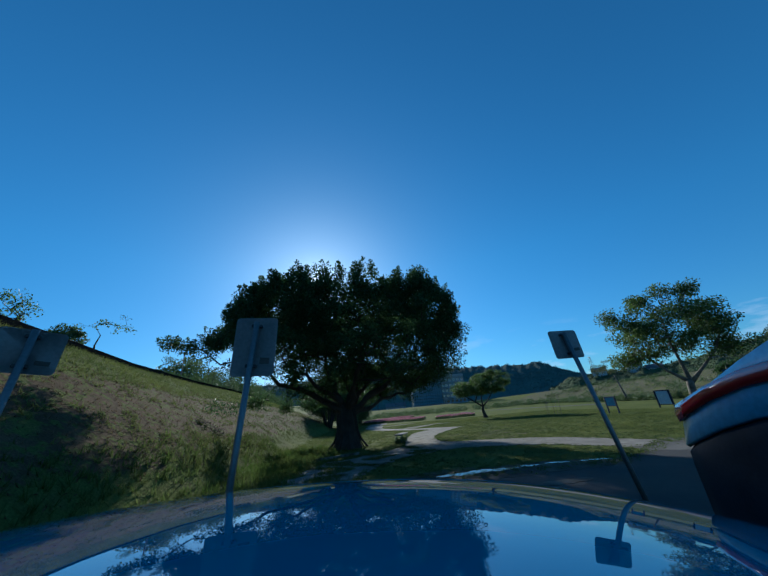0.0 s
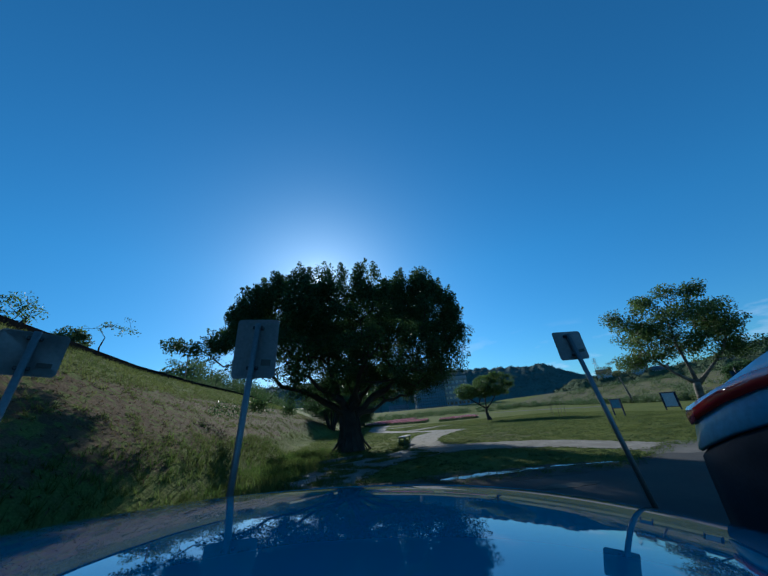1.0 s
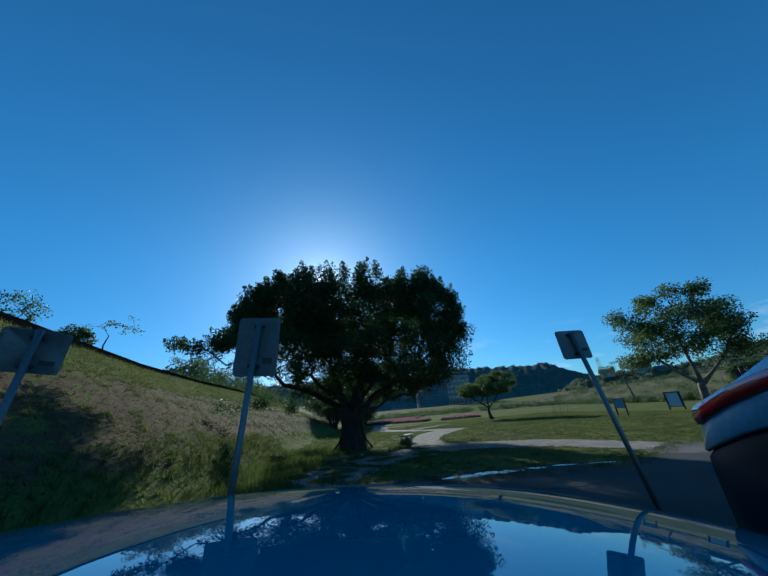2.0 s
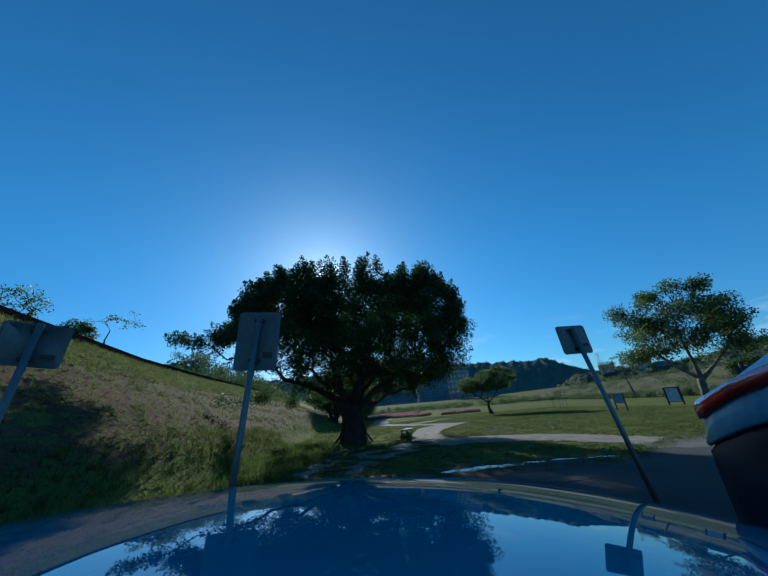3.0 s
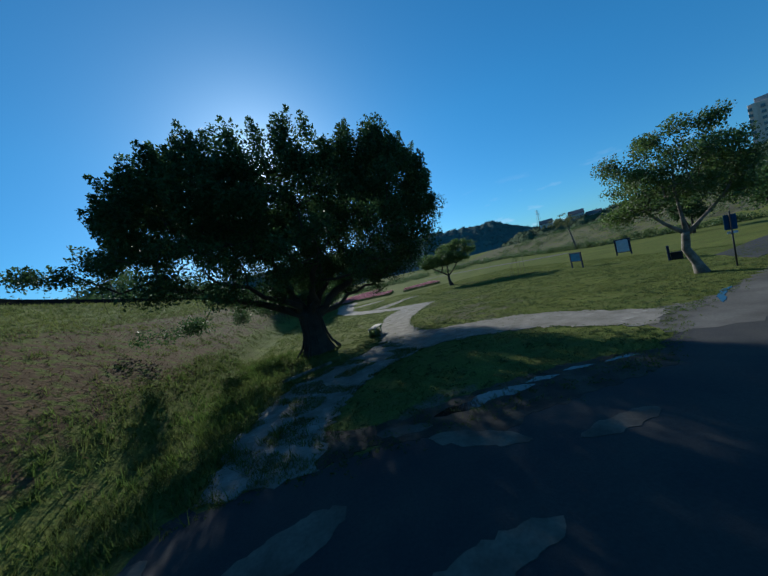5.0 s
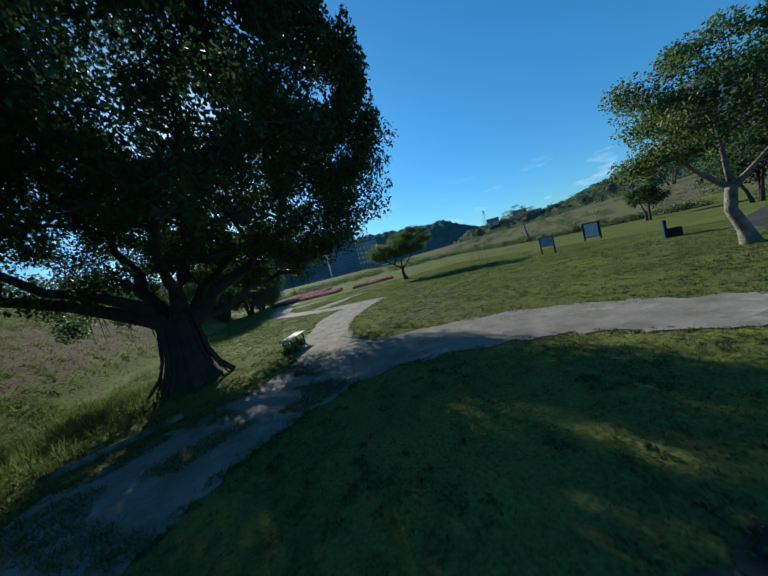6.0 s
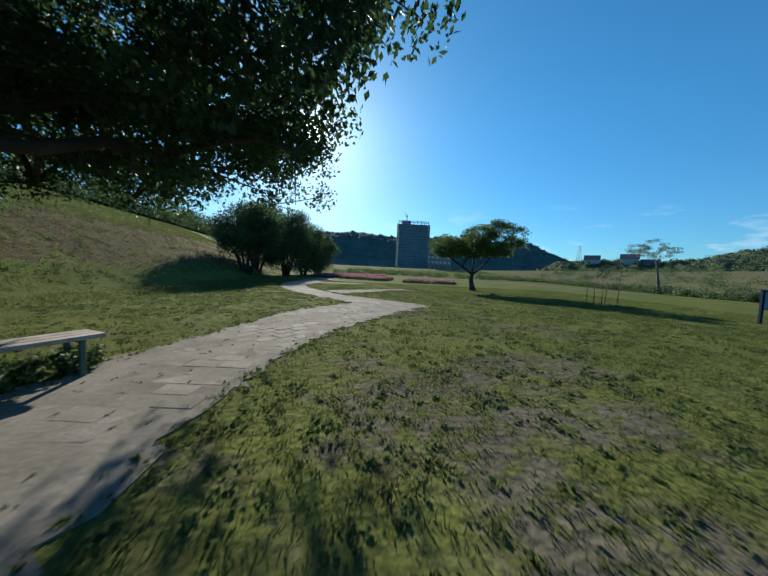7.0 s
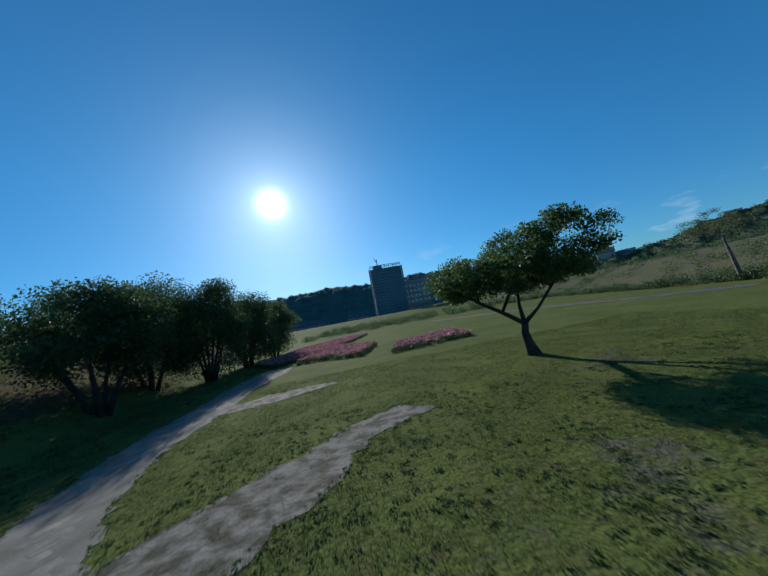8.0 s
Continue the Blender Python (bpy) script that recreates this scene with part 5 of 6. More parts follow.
def hatchback():
    t = thing("car", (0, 0, 0), "steel-blue glossy hatchback parked tail first", "car")
    c = CAR_X
    loft([ring(c, y + 0.2, h, 0.24, z) for y, h, z in ((0.62, 0.78, 0.78), (0.58, 0.86, 0.92), (0.40, 0.91, 0.97), (-0.6, 0.93, 0.97), (-2.2, 0.93, 0.95), (-2.6, 0.91, 0.93), (-3.3, 0.86, 0.84), (-3.55, 0.74, 0.74), (-3.62, 0.6, 0.62))], "body", M["paint"], t)
    # roof panel, rubber groove and narrow rear lip
    half = 0.80

    def across(u):
        return c + (u * 2 - 1) * half

    sheet("roof", lambda u, v: (across(u), tail_y(across(u)) - 0.022 - 2.0 * v, roof_z(across(u), tail_y(across(u)) - 0.022 - 2.0 * v) - (0.004 if v == 0 else 0)), 40, 60, M["paint"], t, "glossy crowned roof panel", 0.012)
    sheet("seal", lambda u, v: (across(u), tail_y(across(u)) - 0.024 + 0.014 * v, roof_z(across(u), tail_y(across(u))) - 0.006), 40, 1, M["trim"], t, "black rubber seal", 0.01)
    sheet("spoiler_lip", lambda u, v: (across(u), tail_y(across(u)) - 0.010 + 0.014 * v, roof_z(across(u), tail_y(across(u))) + 0.001 - 0.010 * v * v), 40, 4, M["paint"], t, "narrow rear lip", 0.012)
    # glasshouse: side windows, tailgate with rear window, windscreen
    for s in (-1, 1):
        sheet("side_window", lambda u, v: (c + s * (0.79 + (0.90 - 0.79) * v ** 0.8), 0.52 - 2.3 * u - (0.35 * v if u > 0.9 else 0), (roof_z(c + s * 0.79, 0.46 - 1.7 * u) - 0.015) * (1 - v) + 0.96 * v), 14, 4, M["window"], t, thick=0.006)
    sheet("rear_window", lambda u, v: (c + (u * 2 - 1) * (0.77 + 0.06 * v), tail_y(c + (u * 2 - 1) * 0.77) - 0.03 + 0.13 * v, (roof_z(c + (u * 2 - 1) * 0.77, 0.64) - 0.03) * (1 - v) + 0.98 * v), 12, 4, M["window"], t, thick=0.006)
    sheet("windscreen", lambda u, v: (c + (u * 2 - 1) * (0.78 + 0.08 * v), -1.35 - 0.85 * v, (roof_z(c + (u * 2 - 1) * 0.78, -1.35) - 0.01) * (1 - v) + 0.95 * v), 12, 4, M["window"], t, thick=0.006)
    part("rear_bumper", box_bm(c, 0.8, 0.45, 1.68, 0.16, 0.3, 0.05, 2), M["paint"], t)
    for s in (-1, 1):
        part("tail_light", box_bm(c + s * 0.75, 0.785, 0.86, 0.2, 0.08, 0.14, 0.02), M["tail"], t)
        part("headlight", box_bm(c + s * 0.64, -3.3, 0.68, 0.28, 0.14, 0.12, 0.03), M["board_face"], t)
        for y in (-0.05, -2.55):
            wheel(t, c + s * 0.82, y, 0.31, 0.2)
    return t


hatchback()


def tall_wagon():
    """Pale blue car on the neighbouring bay: only its rear corner comes into view."""
    t = thing("wagon", (-0.265, -0.25, 0), "pale blue tall wagon with long red tail lights and dark bumper", "car")
    c = 1.92
    # outline of one half, front to rear: x, y, then heights of belt, lens top, lens foot and crease
    half = [(1.12, -3.3, 1.02, 0.98, 0.94, 0.9), (1.02, -2.6, 1.16, 1.12, 1.08, 1.0), (1.0, -1.2, 1.50, 1.46, 1.42, 1.3), (1.0, 0.1, 1.86, 1.72, 1.69, 1.60), (1.01, 0.5, 1.82, 1.705, 1.675, 1.60),
            (1.018, 0.74, 1.745, 1.69, 1.66, 1.595), (1.02, 0.86, 1.696, 1.67, 1.64, 1.586), (1.02, 0.96, 1.648, 1.64, 1.61, 1.566), (1.04, 1.06, 1.614, 1.606, 1.574, 1.534),
            (1.07, 1.13, 1.596, 1.588, 1.548, 1.51), (1.16, 1.18, 1.605, 1.598, 1.56, 1.515), (1.40, 1.22, 1.615, 1.608, 1.575, 1.525), (c, 1.24, 1.62, 1.612, 1.58, 1.53)]
    half = [q[:4] + (q[4] - 0.004, q[4] - 0.085) if q[1] > 0 else q for q in half]
    full = half + [(2 * c - q[0],) + q[1:] for q in half[-2::-1]]
    n = len(full)
    nor = []
    for i in range(n):
        p, q = full[max(i - 1, 0)], full[min(i + 1, n - 1)]
        d = Vector((q[0] - p[0], q[1] - p[1]))
        nor.append(Vector((-d.y, d.x)).normalized())

    def at(i, z, off):
        return (full[i][0] + nor[i].x * off, full[i][1] + nor[i].y * off, z)

    def band(name, rows, mat, label, lo=0, hi=n - 1):
        return sheet(name, lambda u, v: rows[round(v * (len(rows) - 1))][round(u * (hi - lo)) + lo], hi - lo, len(rows) - 1, mat, t, label, 0.008)

    ids = range(n)
    band("upper_body", [[at(i, full[i][5], 0.022) for i in ids], [at(i, full[i][5] + 0.006, 0.03) for i in ids], [at(i, full[i][4], 0.012) for i in ids], [at(i, full[i][3], 0.004) for i in ids], [at(i, full[i][2], -0.006) for i in ids],
                        [(c + (full[i][0] - c) * 0.88, full[i][1] - 0.07 * (full[i][1] > 0.9), full[i][2] + 0.012) for i in ids],
                        [(c + (full[i][0] - c) * 0.7, min(full[i][1], 0.6), max(full[i][2] + 0.03, 1.74 if full[i][1] > 0.9 else 0)) for i in ids],
                        [(c + (full[i][0] - c) * 0.1, min(full[i][1], 0.2), max(full[i][2] + 0.05, 1.88 if full[i][1] > 0.3 else 0)) for i in ids]], M["wagon_paint"], "pale blue paint")
    band("lower_body", [[at(i, 0.30, 0.0) for i in ids], [at(i, 0.7, 0.03) for i in ids], [at(i, 1.2, 0.034) for i in ids], [at(i, full[i][5] - 0.05, 0.030) for i in ids], [at(i, full[i][5] - 0.012, 0.027) for i in ids], [at(i, full[i][5] + 0.012, 0.006) for i in ids]], M["bumper"], "dark plastic bumper and sills")
    for lo, hi in ((4, 10), (n - 11, n - 5)):
        band("tail_light", [[at(i, full[i][4] - 0.006, 0.022) for i in ids], [at(i, (full[i][3] + full[i][4]) / 2, 0.025) for i in ids], [at(i, full[i][3] + 0.001, 0.016) for i in ids]], M["tail"], "long red tail lens", lo, hi)
    sheet("rear_window", lambda u, v: (c + (u * 2 - 1) * (0.55 - 0.1 * v), 0.98 - 0.3 * v, 1.68 + 0.07 * v), 8, 3, M["window"], t, thick=0.008)
    for s in (-1, 1):
        sheet("side_window", lambda u, v: (c + s * (0.915 - 0.07 * v), 0.1 - 1.3 * u, 1.74 - 0.2 * u + 0.14 * v), 8, 3, M["window"], t, thick=0.006)
        for y in (0.15, -2.5):
            wheel(t, c + s * 0.80, y, 0.34, 0.22)
    return t


tall_wagon()


# ---- far buildings, pylon and hills ----
def tower_block():
    """Unfinished tower behind netting, with open top floors and a roof crane."""
    t = thing("tower_under_construction", (28.5, 245, 0), "unfinished tower block wrapped in grey-blue netting with a roof crane", "building")
    w, d, h = 22.0, 16.0, 36.0
    part("core", box_bm(0, 0, h / 2, w, d, h, 0.1), M["netting"], t, "grey-blue scaffold netting")
    for k in range(11):
        part("floor_slab", box_bm(0, 0, 3.2 * k + 1.2, w + 0.3, d + 0.3, 0.25, 0), M["facade_dark"], t)
    for s in (-1, 1):
        part("hoist_mast", box_bm(s * (w / 2 + 0.7), -d / 2, h / 2, 0.9, 0.9, h, 0), M["concrete"], t, "pale hoist mast")
    rods = [([(x, y, h - 0.5), (x, y, h + 2.4)], [0.2, 0.2]) for x in np.linspace(-w / 2, w / 2, 9) for y in (-d / 2, d / 2)]
    rods += [([(-w / 2, y, h + z), (w / 2, y, h + z)], [0.15, 0.15]) for y in (-d / 2, d / 2) for z in (1.2, 2.4)]
    tagged(tubes("roof_scaffold", rods, M["galvanised"], t, 5), kind="stuff")
    lattice = [([(x, -d / 2 - 0.9, 0), (x, -d / 2 - 0.9, h + 1.5)], [0.12, 0.12]) for x in np.linspace(-w / 2, w / 2, 14)]
    lattice += [([(-w / 2, -d / 2 - 0.9, z), (w / 2, -d / 2 - 0.9, z)], [0.1, 0.1]) for z in np.arange(2, h + 2, 2.1)]
    tagged(tubes("face_scaffold", lattice, M["dark_metal"], t, 4), kind="stuff")
    part("lift_house", box_bm(-5, 0, h + 1.5, 6.5, 6, 4.0, 0.1), M["netting"], t)
    tubes("crane", [([(-4.5, 0, h + 3), (-4.5, 0, h + 8.5)], [0.3, 0.25]), ([(-4.5, 0, h + 6), (-6.4, 0, h + 9.5)], [0.25, 0.15])], M["dark_metal"], t, 5)
    t2 = thing("office_building", (52, 262, 0), "lower pale building beside the tower", "building")
    part("wall", box_bm(0, 0, 13, 20, 14, 26, 0.1), M["facade_dark"], t2)
    for k in range(6):
        part("ledge", box_bm(0, -7.2, 3.5 + 4 * k, 20.4, 0.5, 0.5, 0), M["concrete"], t2)
        for q in range(6):
            part("window", box_bm(-8.2 + 3.3 * q, -7.02, 1.7 + 4 * k, 1.9, 0.2, 1.9, 0), M["window"], t2)


tower_block()


def apartment_block():
    """Stepped group of high-rise flats seen over the lawn tree."""
    t = thing("apartment_towers", (0, 0, 0), "cluster of stepped high-rise apartment towers", "building")
    win = None
    # warm left towers, grey right ones: sunlit and shaded sides put into wall colour
    for bear, dist, w, top, mat in ((58.0, 300, 11, 52, "facade"), (60.0, 304, 13, 66, "facade"), (62.0, 300, 13, 68, "facade_dark"), (63.6, 306, 12, 63, "facade_dark"), (64.9, 300, 10, 50, "facade_dark"), (50.0, 320, 16, 22, "facade"), (52.4, 330, 16, 26, "facade")):
        a = radians(bear)
        x, y = dist * math.sin(a), dist * math.cos(a)
        m = pose(x, y, 0, 0, 0, -bear)
        bm = box_bm(0, 0, top / 2, w, w, top, 0.15, 1, m)
        part("tower_wall", bm, M[mat], t)
        part("roof_house", box_bm(0, 0, top + 1.5, w * 0.5, w * 0.5, 3, 0.1, 1, m), M["facade_dark"], t)
        for s in (-1, 1):
            part("pilaster", box_bm(s * w * 0.28, -w / 2 - 0.4, top / 2, 1.6, 0.8, top, 0, 1, m), M["facade"], t)
        for fl in range(int((top - 24) / 3.4) if top > 40 else 3):
            for k in (-1, 0, 1):
                ob = part("window", box_bm(0, 0, 0, 1.7, 0.3, 1.7, 0), M["window"], t) if win is None else new("window", win)
                win = win or ob.data
                ob.parent = t
                ob.matrix_world = m @ Matrix.Translation((k * w * 0.28 * (0.0 if k == 0 else 1.55) if abs(k) else 0.0, -w / 2 - 0.1, top - 3 - 3.4 * fl))


apartment_block()


def house(x, y, z, w, d, h, turn, wall, label):
    t = thing("house", (x, y, z), label, "house", "houses above the embankment", rz=turn)
    part("wall", box_bm(0, 0, h / 2 - 3, w, d, h + 6, 0.05), M[wall], t)
    bm = bmesh.new()
    e, top = 0.35, h + min(2.6, d * 0.32)
    prof = [(-d / 2 - e, h - 0.1), (0, top), (d / 2 + e, h - 0.1), (d / 2 + e, h - 0.35), (0, top - 0.3), (-d / 2 - e, h - 0.35)]
    ends = [[bm.verts.new((s * (w / 2 + e), y, z)) for y, z in prof] for s in (-1, 1)]
    for i in range(6):
        bm.faces.new((ends[0][i], ends[0][(i + 1) % 6], ends[1][(i + 1) % 6], ends[1][i]))
    bm.faces.new(ends[0][::-1])
    bm.faces.new(ends[1])
    part("roof", bm, M["roof"], t, "low pitched dark roof")
    for k in range(int(w // 4)):
        part("window", box_bm(-w / 2 + 2.4 + 4 * k, -d / 2 - 0.02, h * 0.6, 1.6, 0.16, 1.4, 0), M["window"], t)


for args in ((124, 182, 9.4, 7, 7, 3.6, -36, "house_wall", "small white house on the wooded rise"), (137, 172, 9.6, 7.5, 7, 4.2, -41, "house_wall", "white two-storey house on the wooded rise"),
             (143, 166, 8.2, 7, 6, 3.2, -46, "house_wall", "narrow pale house on the rise"), (157, 142, 6.0, 10, 8, 4.4, -40, "facade_dark", "low grey house half hidden on the rise"), (168, 124, 6.2, 11, 9, 4.8, -52, "facade", "pinkish house on the rise"),
             (172, 112, 5.5, 12, 10, 6.0, -56, "house_wall", "pale blue-roofed house on the rise"), (-30, 225, 0, 24, 10, 5, 5, "facade_dark", "low grey building before the hill"), (4, 232, 0, 14, 10, 5, 0, "facade_dark", "low grey building beside the tower")):
    house(*args)


def pylon(x, y, z, h):
    t = thing("pylon", (x, y, z), "distant steel lattice power pylon", "pylon")
    rods = [([(sx * 3, sy * 3, 0), (sx * 0.6, sy * 0.6, h)], [0.3, 0.2]) for sx in (-1, 1) for sy in (-1, 1)]
    rods += [([(-s, 0, h * f), (s, 0, h * f)], [0.25, 0.15]) for s, f in ((5, 0.72), (4.4, 0.84), (3.6, 0.95))]
    tubes("lattice", rods, M["galvanised"], t, 4)


pylon(338, 508, 30, 28)


def hill_ridge(name, label, bears, elevs, dist, depth, seed, clump, many, mat="woods"):
    """A wooded ridge: a sloping sheet under thousands of rough tree-top clumps."""
    rng = np.random.default_rng(seed)
    b = np.radians(np.arange(bears[0], bears[-1], 0.22))
    e = np.interp(np.degrees(b), bears, elevs)
    H = dist * np.tan(np.radians(e)) + 2 + 0.35 * clump
    V, C = [], []
    fs = np.linspace(-0.9, 0.8, 30)
    for f in fs:
        k = float(np.interp(f, [-0.9, -0.6, -0.3, 0.0, 0.4, 0.8], [0.0, 0.38, 0.74, 0.93, 0.6, 0.0]))
        r = dist + depth * f
        x, y = r * np.sin(b), r * np.cos(b)
        swell = np.array([0.75 * noise.noise(Vector((p / clump * 0.55, q / clump * 0.55, seed))) + 0.45 * noise.noise(Vector((p / clump * 1.4, q / clump * 1.4, seed))) for p, q in zip(x, y)])
        V.append(np.stack([x, y, H * k - 2 + clump * swell * (0.2 < k)], -1))
        if -0.7 < f <= 0.03:
            j = rng.uniform(-0.1, 0.1, len(b))
            C.append(np.stack([r * np.sin(b + np.radians(j)), r * np.cos(b + np.radians(j)), H * k - 2 + clump * (swell - 0.2)], -1))
    w = len(b)
    V = np.concatenate(V)
    i, j = np.meshgrid(np.arange(w - 1), np.arange(len(fs) - 1))
    a = (j * w + i).ravel()
    F = np.stack([a, a + 1, a + w + 1, a + w], -1)
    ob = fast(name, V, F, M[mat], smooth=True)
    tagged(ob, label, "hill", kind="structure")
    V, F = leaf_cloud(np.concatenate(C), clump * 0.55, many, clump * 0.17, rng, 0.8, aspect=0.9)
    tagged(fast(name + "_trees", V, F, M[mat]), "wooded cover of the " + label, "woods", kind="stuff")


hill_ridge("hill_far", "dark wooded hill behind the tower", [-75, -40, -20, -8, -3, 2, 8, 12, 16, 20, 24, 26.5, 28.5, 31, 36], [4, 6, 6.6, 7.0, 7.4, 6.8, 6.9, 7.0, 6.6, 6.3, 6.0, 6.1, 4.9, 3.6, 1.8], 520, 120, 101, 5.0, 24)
hill_ridge("hill_right", "wooded rise with houses beyond the embankment", [27, 30, 33, 37, 42, 45, 48, 52, 58, 64, 72, 85, 100], [1.2, 2.6, 3.0, 3.2, 3.2, 3.4, 4.4, 5.0, 6.0, 6.6, 6.2, 5.0, 3.0], 235, 70, 102, 3.4, 22, "woods_near")
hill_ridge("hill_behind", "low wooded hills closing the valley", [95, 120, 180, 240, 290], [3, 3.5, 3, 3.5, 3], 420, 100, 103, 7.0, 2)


# ---- grass, weeds and litter ----
KEEP_OUT = [NORTH, EAST, ROAD]


def blades(n_tufts, xr, yr, height, per, width, seed, keep, lean=0.5, density=None):
    rng = np.random.default_rng(seed)
    P = np.c_[rng.uniform(*xr, n_tufts), rng.uniform(*yr, n_tufts)]
    ok = np.ones(len(P), bool)
    for poly in KEEP_OUT:
        ok &= ~inside(P + rng.normal(size=P.shape) * 0.13, poly)
    for poly in (FORK, SPUR):
        ok &= ~inside(P, poly) | (rng.random(len(P)) < 0.16)
    # the shaded west path is half overgrown
    tuft = (np.sin(P[:, 0] * 2.9 + 2 * np.sin(P[:, 1] * 2.1)) * np.sin(P[:, 1] * 2.3 + P[:, 0]) > 0.1) & (rng.random(len(P)) < 0.8)
    ok &= ~inside(P + rng.normal(size=P.shape) * 0.13, WEST) | tuft
    if density is not None:
        ok &= rng.random(len(P)) < density(P[:, 0], P[:, 1])
    P = P[ok]
    z = ground_z(P[:, 0], P[:, 1])
    k = np.repeat(np.arange(len(P)), per)
    n = len(k)
    a = rng.uniform(0, 2 * np.pi, n)
    size = (height * rng.uniform(0.5, 1.3, len(P)))[k] * rng.uniform(0.6, 1.2, n)
    base = np.c_[P[k] + rng.normal(size=(n, 2)) * 0.035, z[k] - 0.01]
    d = np.c_[np.cos(a), np.sin(a)]
    tip = base + np.c_[d * (size * lean * rng.uniform(0.2, 1.5, n))[:, None], size]
    s = np.c_[-d[:, 1], d[:, 0], np.zeros(n)] * width
    V = np.stack([base - s, base + s, tip], 1).reshape(-1, 3)
    return V, np.arange(3 * n).reshape(-1, 3)


def patchy(x, y):
    return 0.35 + 0.65 * (np.sin(x * 1.7 + 2 * np.sin(y * 0.9)) * np.sin(y * 1.3 + 1.5 * np.sin(x * 0.8)) > -0.25)


V, F = blades(165000, (-8, 22), (8.2, 46), 0.05, 5, 0.008, 201, KEEP_OUT, 0.9, patchy)
tagged(fast("lawn_grass", V, F, M["blade"]), "short mown lawn grass", "grass", kind="stuff")
V, F = blades(34000, (-3.6, 2.4), (8.0, 16.6), 0.075, 6, 0.009, 231, KEEP_OUT, 0.9, lambda x, y: 1.0 * inside(np.c_[x, y], WEST))
tagged(fast("path_weeds", V, F, M["blade"]), "grass growing over the shaded stone path", "weeds", kind="stuff")
V, F = blades(14000, (-9, 3), (2.0, 20), 0.24, 6, 0.011, 202, KEEP_OUT, 0.8, lambda x, y: np.clip(1.1 - np.abs(x - toe_x(y) - 0.4) / 2.6, 0, 1))
tagged(fast("bank_weeds", V, F, M["weed"]), "tall weeds along the foot of the bank", "weeds", kind="stuff")
V, F = blades(9000, (-5.5, 8), (1.6, 4.4), 0.15, 6, 0.010, 203, [], 0.9)
tagged(fast("kerb_weeds", V, F, M["weed"]), "rough weeds round the boulders", "weeds", kind="stuff")
V, F = blades(90000, (-26, -4), (3, 60), 0.14, 4, 0.013, 204, KEEP_OUT, 0.9, lambda x, y: np.where(((toe_x(y) - x) / (toe_x(y) - crest_x(y)) > 0.62) | (np.sin(x * 3 + np.sin(y * 2) * 2) * np.sin(y * 2.3 + x) > 0.45), 0.7, 0.05))
tagged(fast("bank_grass", V, F, M["blade"]), "patchy rough grass on the bank", "grass", kind="stuff")

# dry straw lying on the bank
rs = np.random.default_rng(208)
P = np.c_[rs.uniform(-24, -4, 30000), rs.uniform(3, 50, 30000)]
tt = (toe_x(P[:, 1]) - P[:, 0]) / (toe_x(P[:, 1]) - crest_x(P[:, 1]))
P = P[(tt > 0.12) & (tt < 0.72)]
V, F = leaf_cloud(np.c_[P, ground_z(P[:, 0], P[:, 1]) + 0.025], 0.03, 1, 0.10, rs, 0.3, aspect=0.25)
tagged(fast("bank_straw", V, F, M["straw"]), "dry straw and dead grass on the bank", "straw", kind="stuff")

# clover and weed clumps that mottle the lawn
rc = np.random.default_rng(210)
P = np.c_[rc.uniform(-6, 17, 15000), rc.uniform(9, 38, 15000)]
ok = np.sin(P[:, 0] * 2.3 + 2 * np.sin(P[:, 1] * 1.7)) * np.sin(P[:, 1] * 2.1 + 1.5 * np.sin(P[:, 0] * 1.9)) > rc.uniform(-0.6, 0.7, len(P))
for poly in KEEP_OUT + [FORK, SPUR, WEST]:
    ok &= ~inside(P + rc.normal(size=P.shape) * 0.08, poly)
P = P[ok]
V, F = leaf_cloud(np.c_[P, ground_z(P[:, 0], P[:, 1]) + 0.014], rc.uniform(0.05, 0.15, len(P)), 12, 0.04, rc, 0.15, aspect=0.8)
tagged(fast("lawn_clover", V, F, M["clover"]), "clover and broad-leaved weeds in the lawn", "weeds", kind="stuff")

for i, (x, y, s, mat) in enumerate(((-0.45, 4.72, 0.05, "rim"), (1.0, 2.55, 0.09, "concrete"), (-1.15, 3.2, 0.09, "concrete"), (0.1, 2.3, 0.05, "concrete"))):
    bm = bmesh.new()
    bmesh.ops.create_icosphere(bm, subdivisions=1, radius=s)
    for v in bm.verts:
        v.co = Vector((v.co.x * 1.5, v.co.y, v.co.z * 0.5)) * (1 + 0.3 * noise.noise(v.co * 20 + Vector((i, 0, 0))))
    ob = part("crushed_can" if i == 0 else "stone", bm, M[mat], None)
    ob.location = (x, y, s * 0.4)
    tagged(ob, "crushed pale can on the asphalt" if i == 0 else "small pale stone among the weeds", "litter" if i == 0 else "stone")


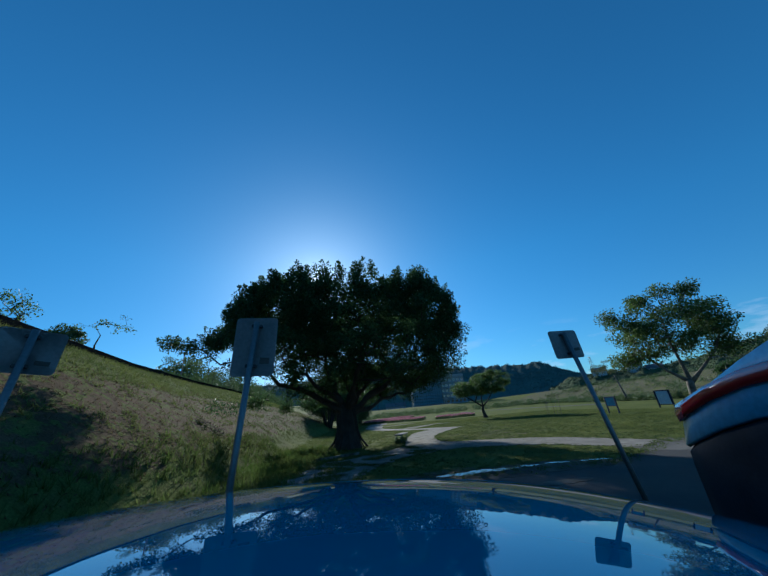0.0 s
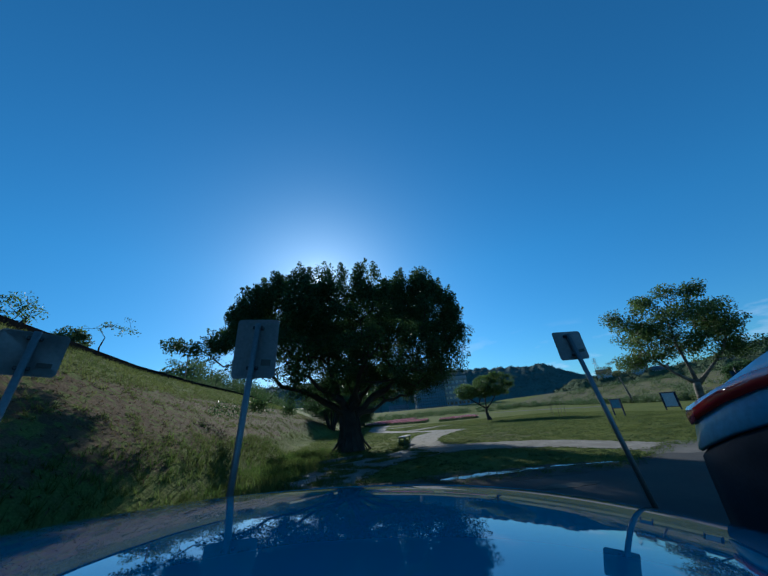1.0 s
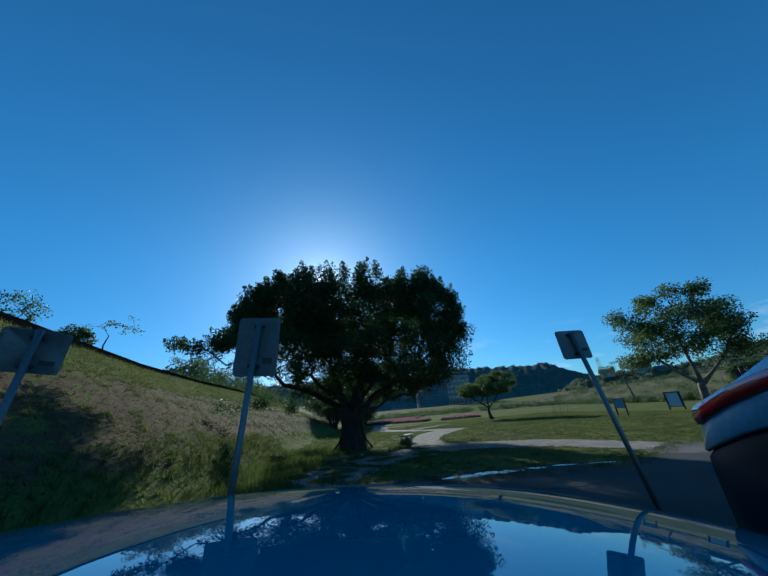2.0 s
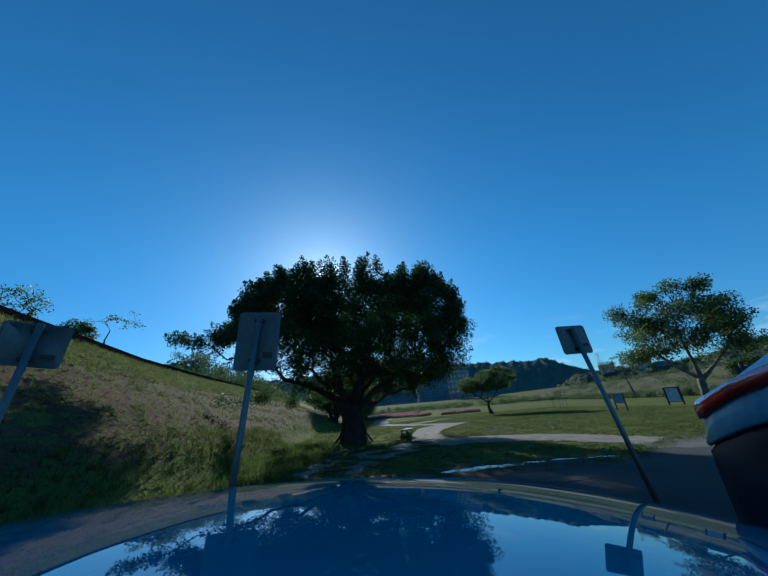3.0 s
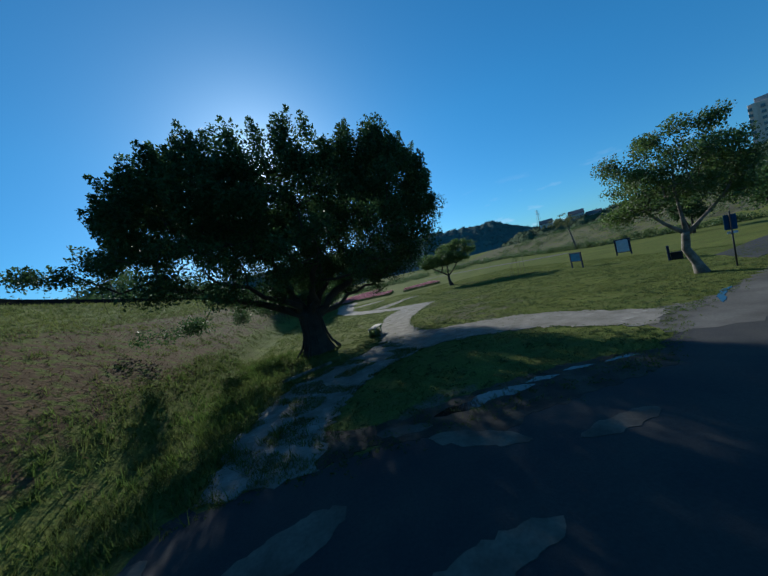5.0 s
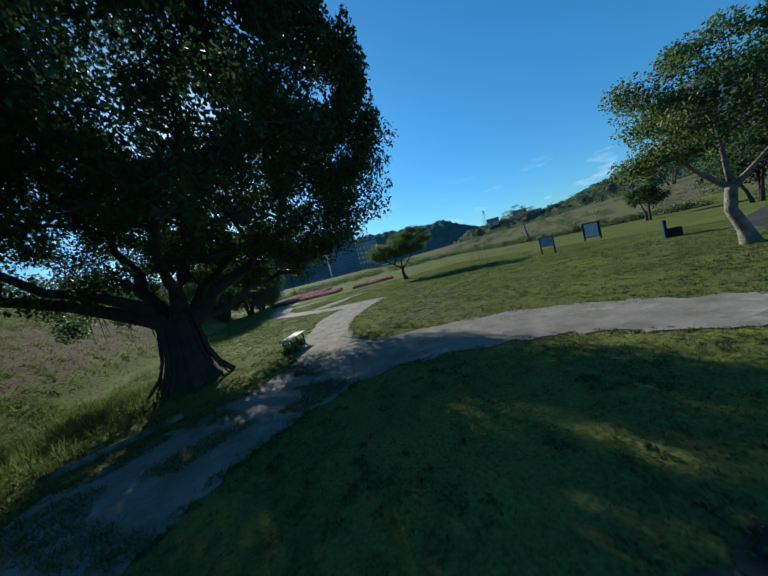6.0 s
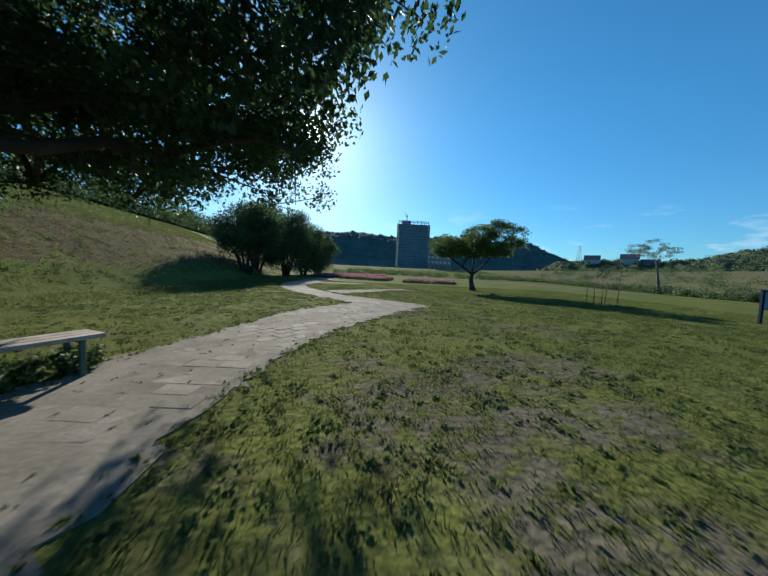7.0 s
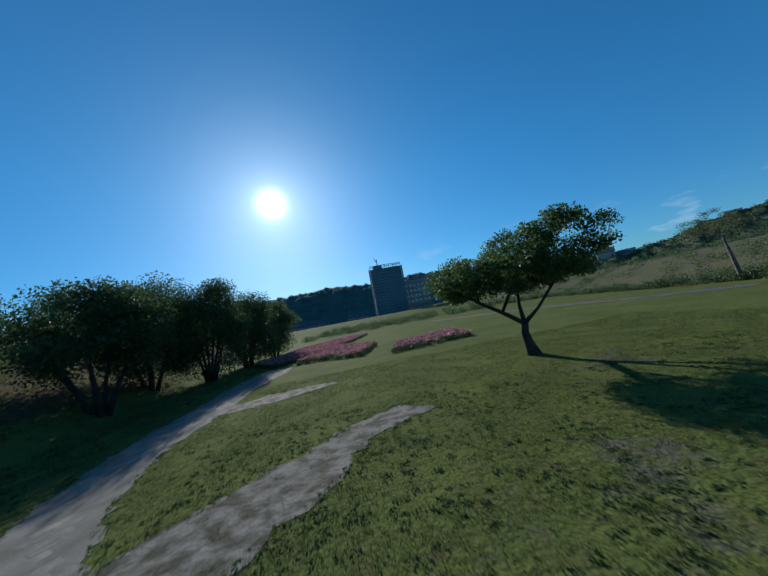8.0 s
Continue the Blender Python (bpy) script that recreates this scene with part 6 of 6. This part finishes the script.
# rough fringe where the grass meets the lane and the paths
def fringe(poly, seed, n, height, spread=0.16):
    rng = np.random.default_rng(seed)
    E = []
    for p, q in zip(poly, poly[1:] + poly[:1]):
        if max(abs(p[0]), abs(q[0])) < 12 and max(p[1], q[1]) < 40 and min(p[1], q[1]) > 4.2:
            m = max(1, int(math.dist(p, q) * n))
            f = rng.random(m)
            E.append(np.c_[p[0] + (q[0] - p[0]) * f, p[1] + (q[1] - p[1]) * f])
    P = np.concatenate(E) + rng.normal(size=(sum(len(e) for e in E), 2)) * spread
    clump = np.sin(P[:, 0] * 3.1 + 2 * np.sin(P[:, 1] * 2.3)) * np.sin(P[:, 1] * 2.9 + P[:, 0]) > rng.uniform(-0.9, 0.5, len(P))
    hidden = np.zeros(len(P), bool)
    for q in (NORTH, EAST, WEST):
        if q is not poly:
            hidden |= inside(P, q)
    P = P[clump & ~hidden]
    return leaf_cloud(np.c_[P, ground_z(P[:, 0], P[:, 1]) + height * 0.4], height, 7, 0.042, rng, 0.5, up=0.2, aspect=0.3)


V, F = fringe(ROAD, 221, 60, 0.06, 0.22)
tagged(fast("verge_weeds", V, F, M["weed"]), "ragged weeds where the lawn meets the lane", "weeds", kind="stuff")
V, F = zip(*[fringe(poly, 222 + i, 26, 0.035, 0.07) for i, poly in enumerate((NORTH, EAST, WEST, FORK))])
o = np.cumsum([0] + [len(v) for v in V])[:-1]
tagged(fast("path_edge_weeds", np.concatenate(V), np.concatenate([f + k for f, k in zip(F, o)]), M["weed"]), "low weeds creeping over the path's edges", "weeds", kind="stuff")

# ---- pavers: pieces near the camera's way, the rest joined ----
def sunk(x, y):
    """How deep a paver lies in its bed: sand has washed over some stretches."""
    return -0.0268 + 0.0066 * math.sin(1.5 * x + 2.1 * math.sin(0.9 * y)) * math.sin(1.3 * y + 1.7 * math.sin(1.1 * x))


def pavers():
    """Courses of oblong pavers in running bond; the courses turn with the path."""
    rng = np.random.default_rng(301)
    long, wide, gap = 0.40, 0.27, 0.014

    def field(turn, centre):
        R = np.array([[math.cos(turn), -math.sin(turn)], [math.sin(turn), math.cos(turn)]])
        n = 170
        g = np.stack(np.meshgrid(np.arange(-n, n), np.arange(-n, n)), -1).reshape(-1, 2).astype(float)
        g[:, 0] += 0.5 * (g[:, 1] % 2)
        return (g * (long, wide)) @ R.T + np.array(centre), R

    shapes = []
    for k in range(4):
        bm = box_bm(0, 0, 0, long - gap, wide - gap, 0.05, 0)
        top = [e for e in bm.edges if all(v.co.z > 0 for v in e.verts)]
        for v in bm.verts:
            v.co.x += rng.normal() * 0.004
            v.co.y += rng.normal() * 0.004
        bmesh.ops.bevel(bm, geom=top, offset=0.009, segments=1, affect="EDGES")
        me = bpy.data.meshes.new("paver")
        bm.to_mesh(me)
        bm.free()
        me.materials.append(M["paver"])
        shapes.append(me)
    corner = np.array([(a, b) for a in (-0.475, 0.475) for b in (-0.475, 0.475)]) * (long, wide)
    box = np.array([(a, b, z) for z in (-0.025, 0.025) for a, b in ((-1, -1), (1, -1), (1, 1), (-1, 1))], float)
    tufts = []
    for poly, owner, z0, turn, y0, y1 in ((NORTH, path_north, 0.012, radians(0), 0, 20.6), (NORTH, path_north, 0.012, radians(57), 20.6, 99), (EAST, path_east, 0.016, 0.0, 0, 99), (WEST, path_west, 0.020, 0.0, 0, 99)):
        P, R = field(turn, (2.26, 18.06) if y1 < 30 or owner is not path_north else (3.0, 24.0))
        P = P[(P[:, 1] > y0) & (P[:, 1] < y1)]
        c = P[np.all([inside(P + q @ R.T, poly) for q in corner], 0)]
        c = c[rng.random(len(c)) > 0.008]
        near = (c[:, 1] > 16.8) & (c[:, 1] < 27.6) if owner is path_north else (c[:, 0] > 1.5) & (c[:, 1] > 13) if owner is path_east else (c[:, 1] > 12.5)
        most = 150 if owner is path_north else 300
        pick = c[near][np.argsort(c[near][:, 1])][:most] if y0 else c[near][np.argsort(-c[near][:, 1])][:most]
        for k, (x, y) in enumerate(pick):
            ob = new("paver", shapes[k % 4])
            ob.parent = owner
            ob.matrix_world = pose(x, y, gz(x, y) + z0 + sunk(x, y) + rng.uniform(-0.0025, 0.003), rng.normal() * 0.35, rng.normal() * 0.35, math.degrees(turn) + rng.normal() * 0.8)
            for e in range(4):
                if rng.random() < 0.2:
                    u = rng.uniform(-0.5, 0.2) + rng.uniform(0, 0.3, (7, 1))
                    side = np.array([(0, 0.5), (0, -0.5), (0.5, 0), (-0.5, 0)][e])
                    tufts.append((side + u * (1 - np.abs(side) * 2)) * (long, wide) @ R.T + (x, y))
        used = {tuple(q) for q in pick}
        rest = np.array([q for q in c if tuple(q) not in used])
        V, F = [], []
        for x, y in rest:
            q = box[:, :2] * ((long - gap) / 2, (wide - gap) / 2) @ R.T + (x, y)
            o = len(V)
            dz = gz(x, y) + z0 + sunk(x, y) + rng.uniform(-0.0025, 0.003)
            V += [(q[i, 0], q[i, 1], box[i, 2] + dz) for i in range(8)]
            F += [(o + 4, o + 5, o + 6, o + 7)] + [(o + i, o + (i + 1) % 4, o + 4 + (i + 1) % 4, o + 4 + i) for i in range(4)]
        if len(rest):
            tagged(fast("far_pavers", V, F, M["paver_far"], owner), kind="stuff")
    P = np.concatenate(tufts)
    P += rng.normal(size=P.shape) * 0.006
    V, F = leaf_cloud(np.c_[P, ground_z(P[:, 0], P[:, 1]) + 0.018], 0.007, 2, 0.016, rng, 0.4, aspect=0.5)
    tagged(fast("joint_weeds", V, F, M["weed"]), "small weeds in the joints of the pavers", "weeds", kind="stuff")


pavers()
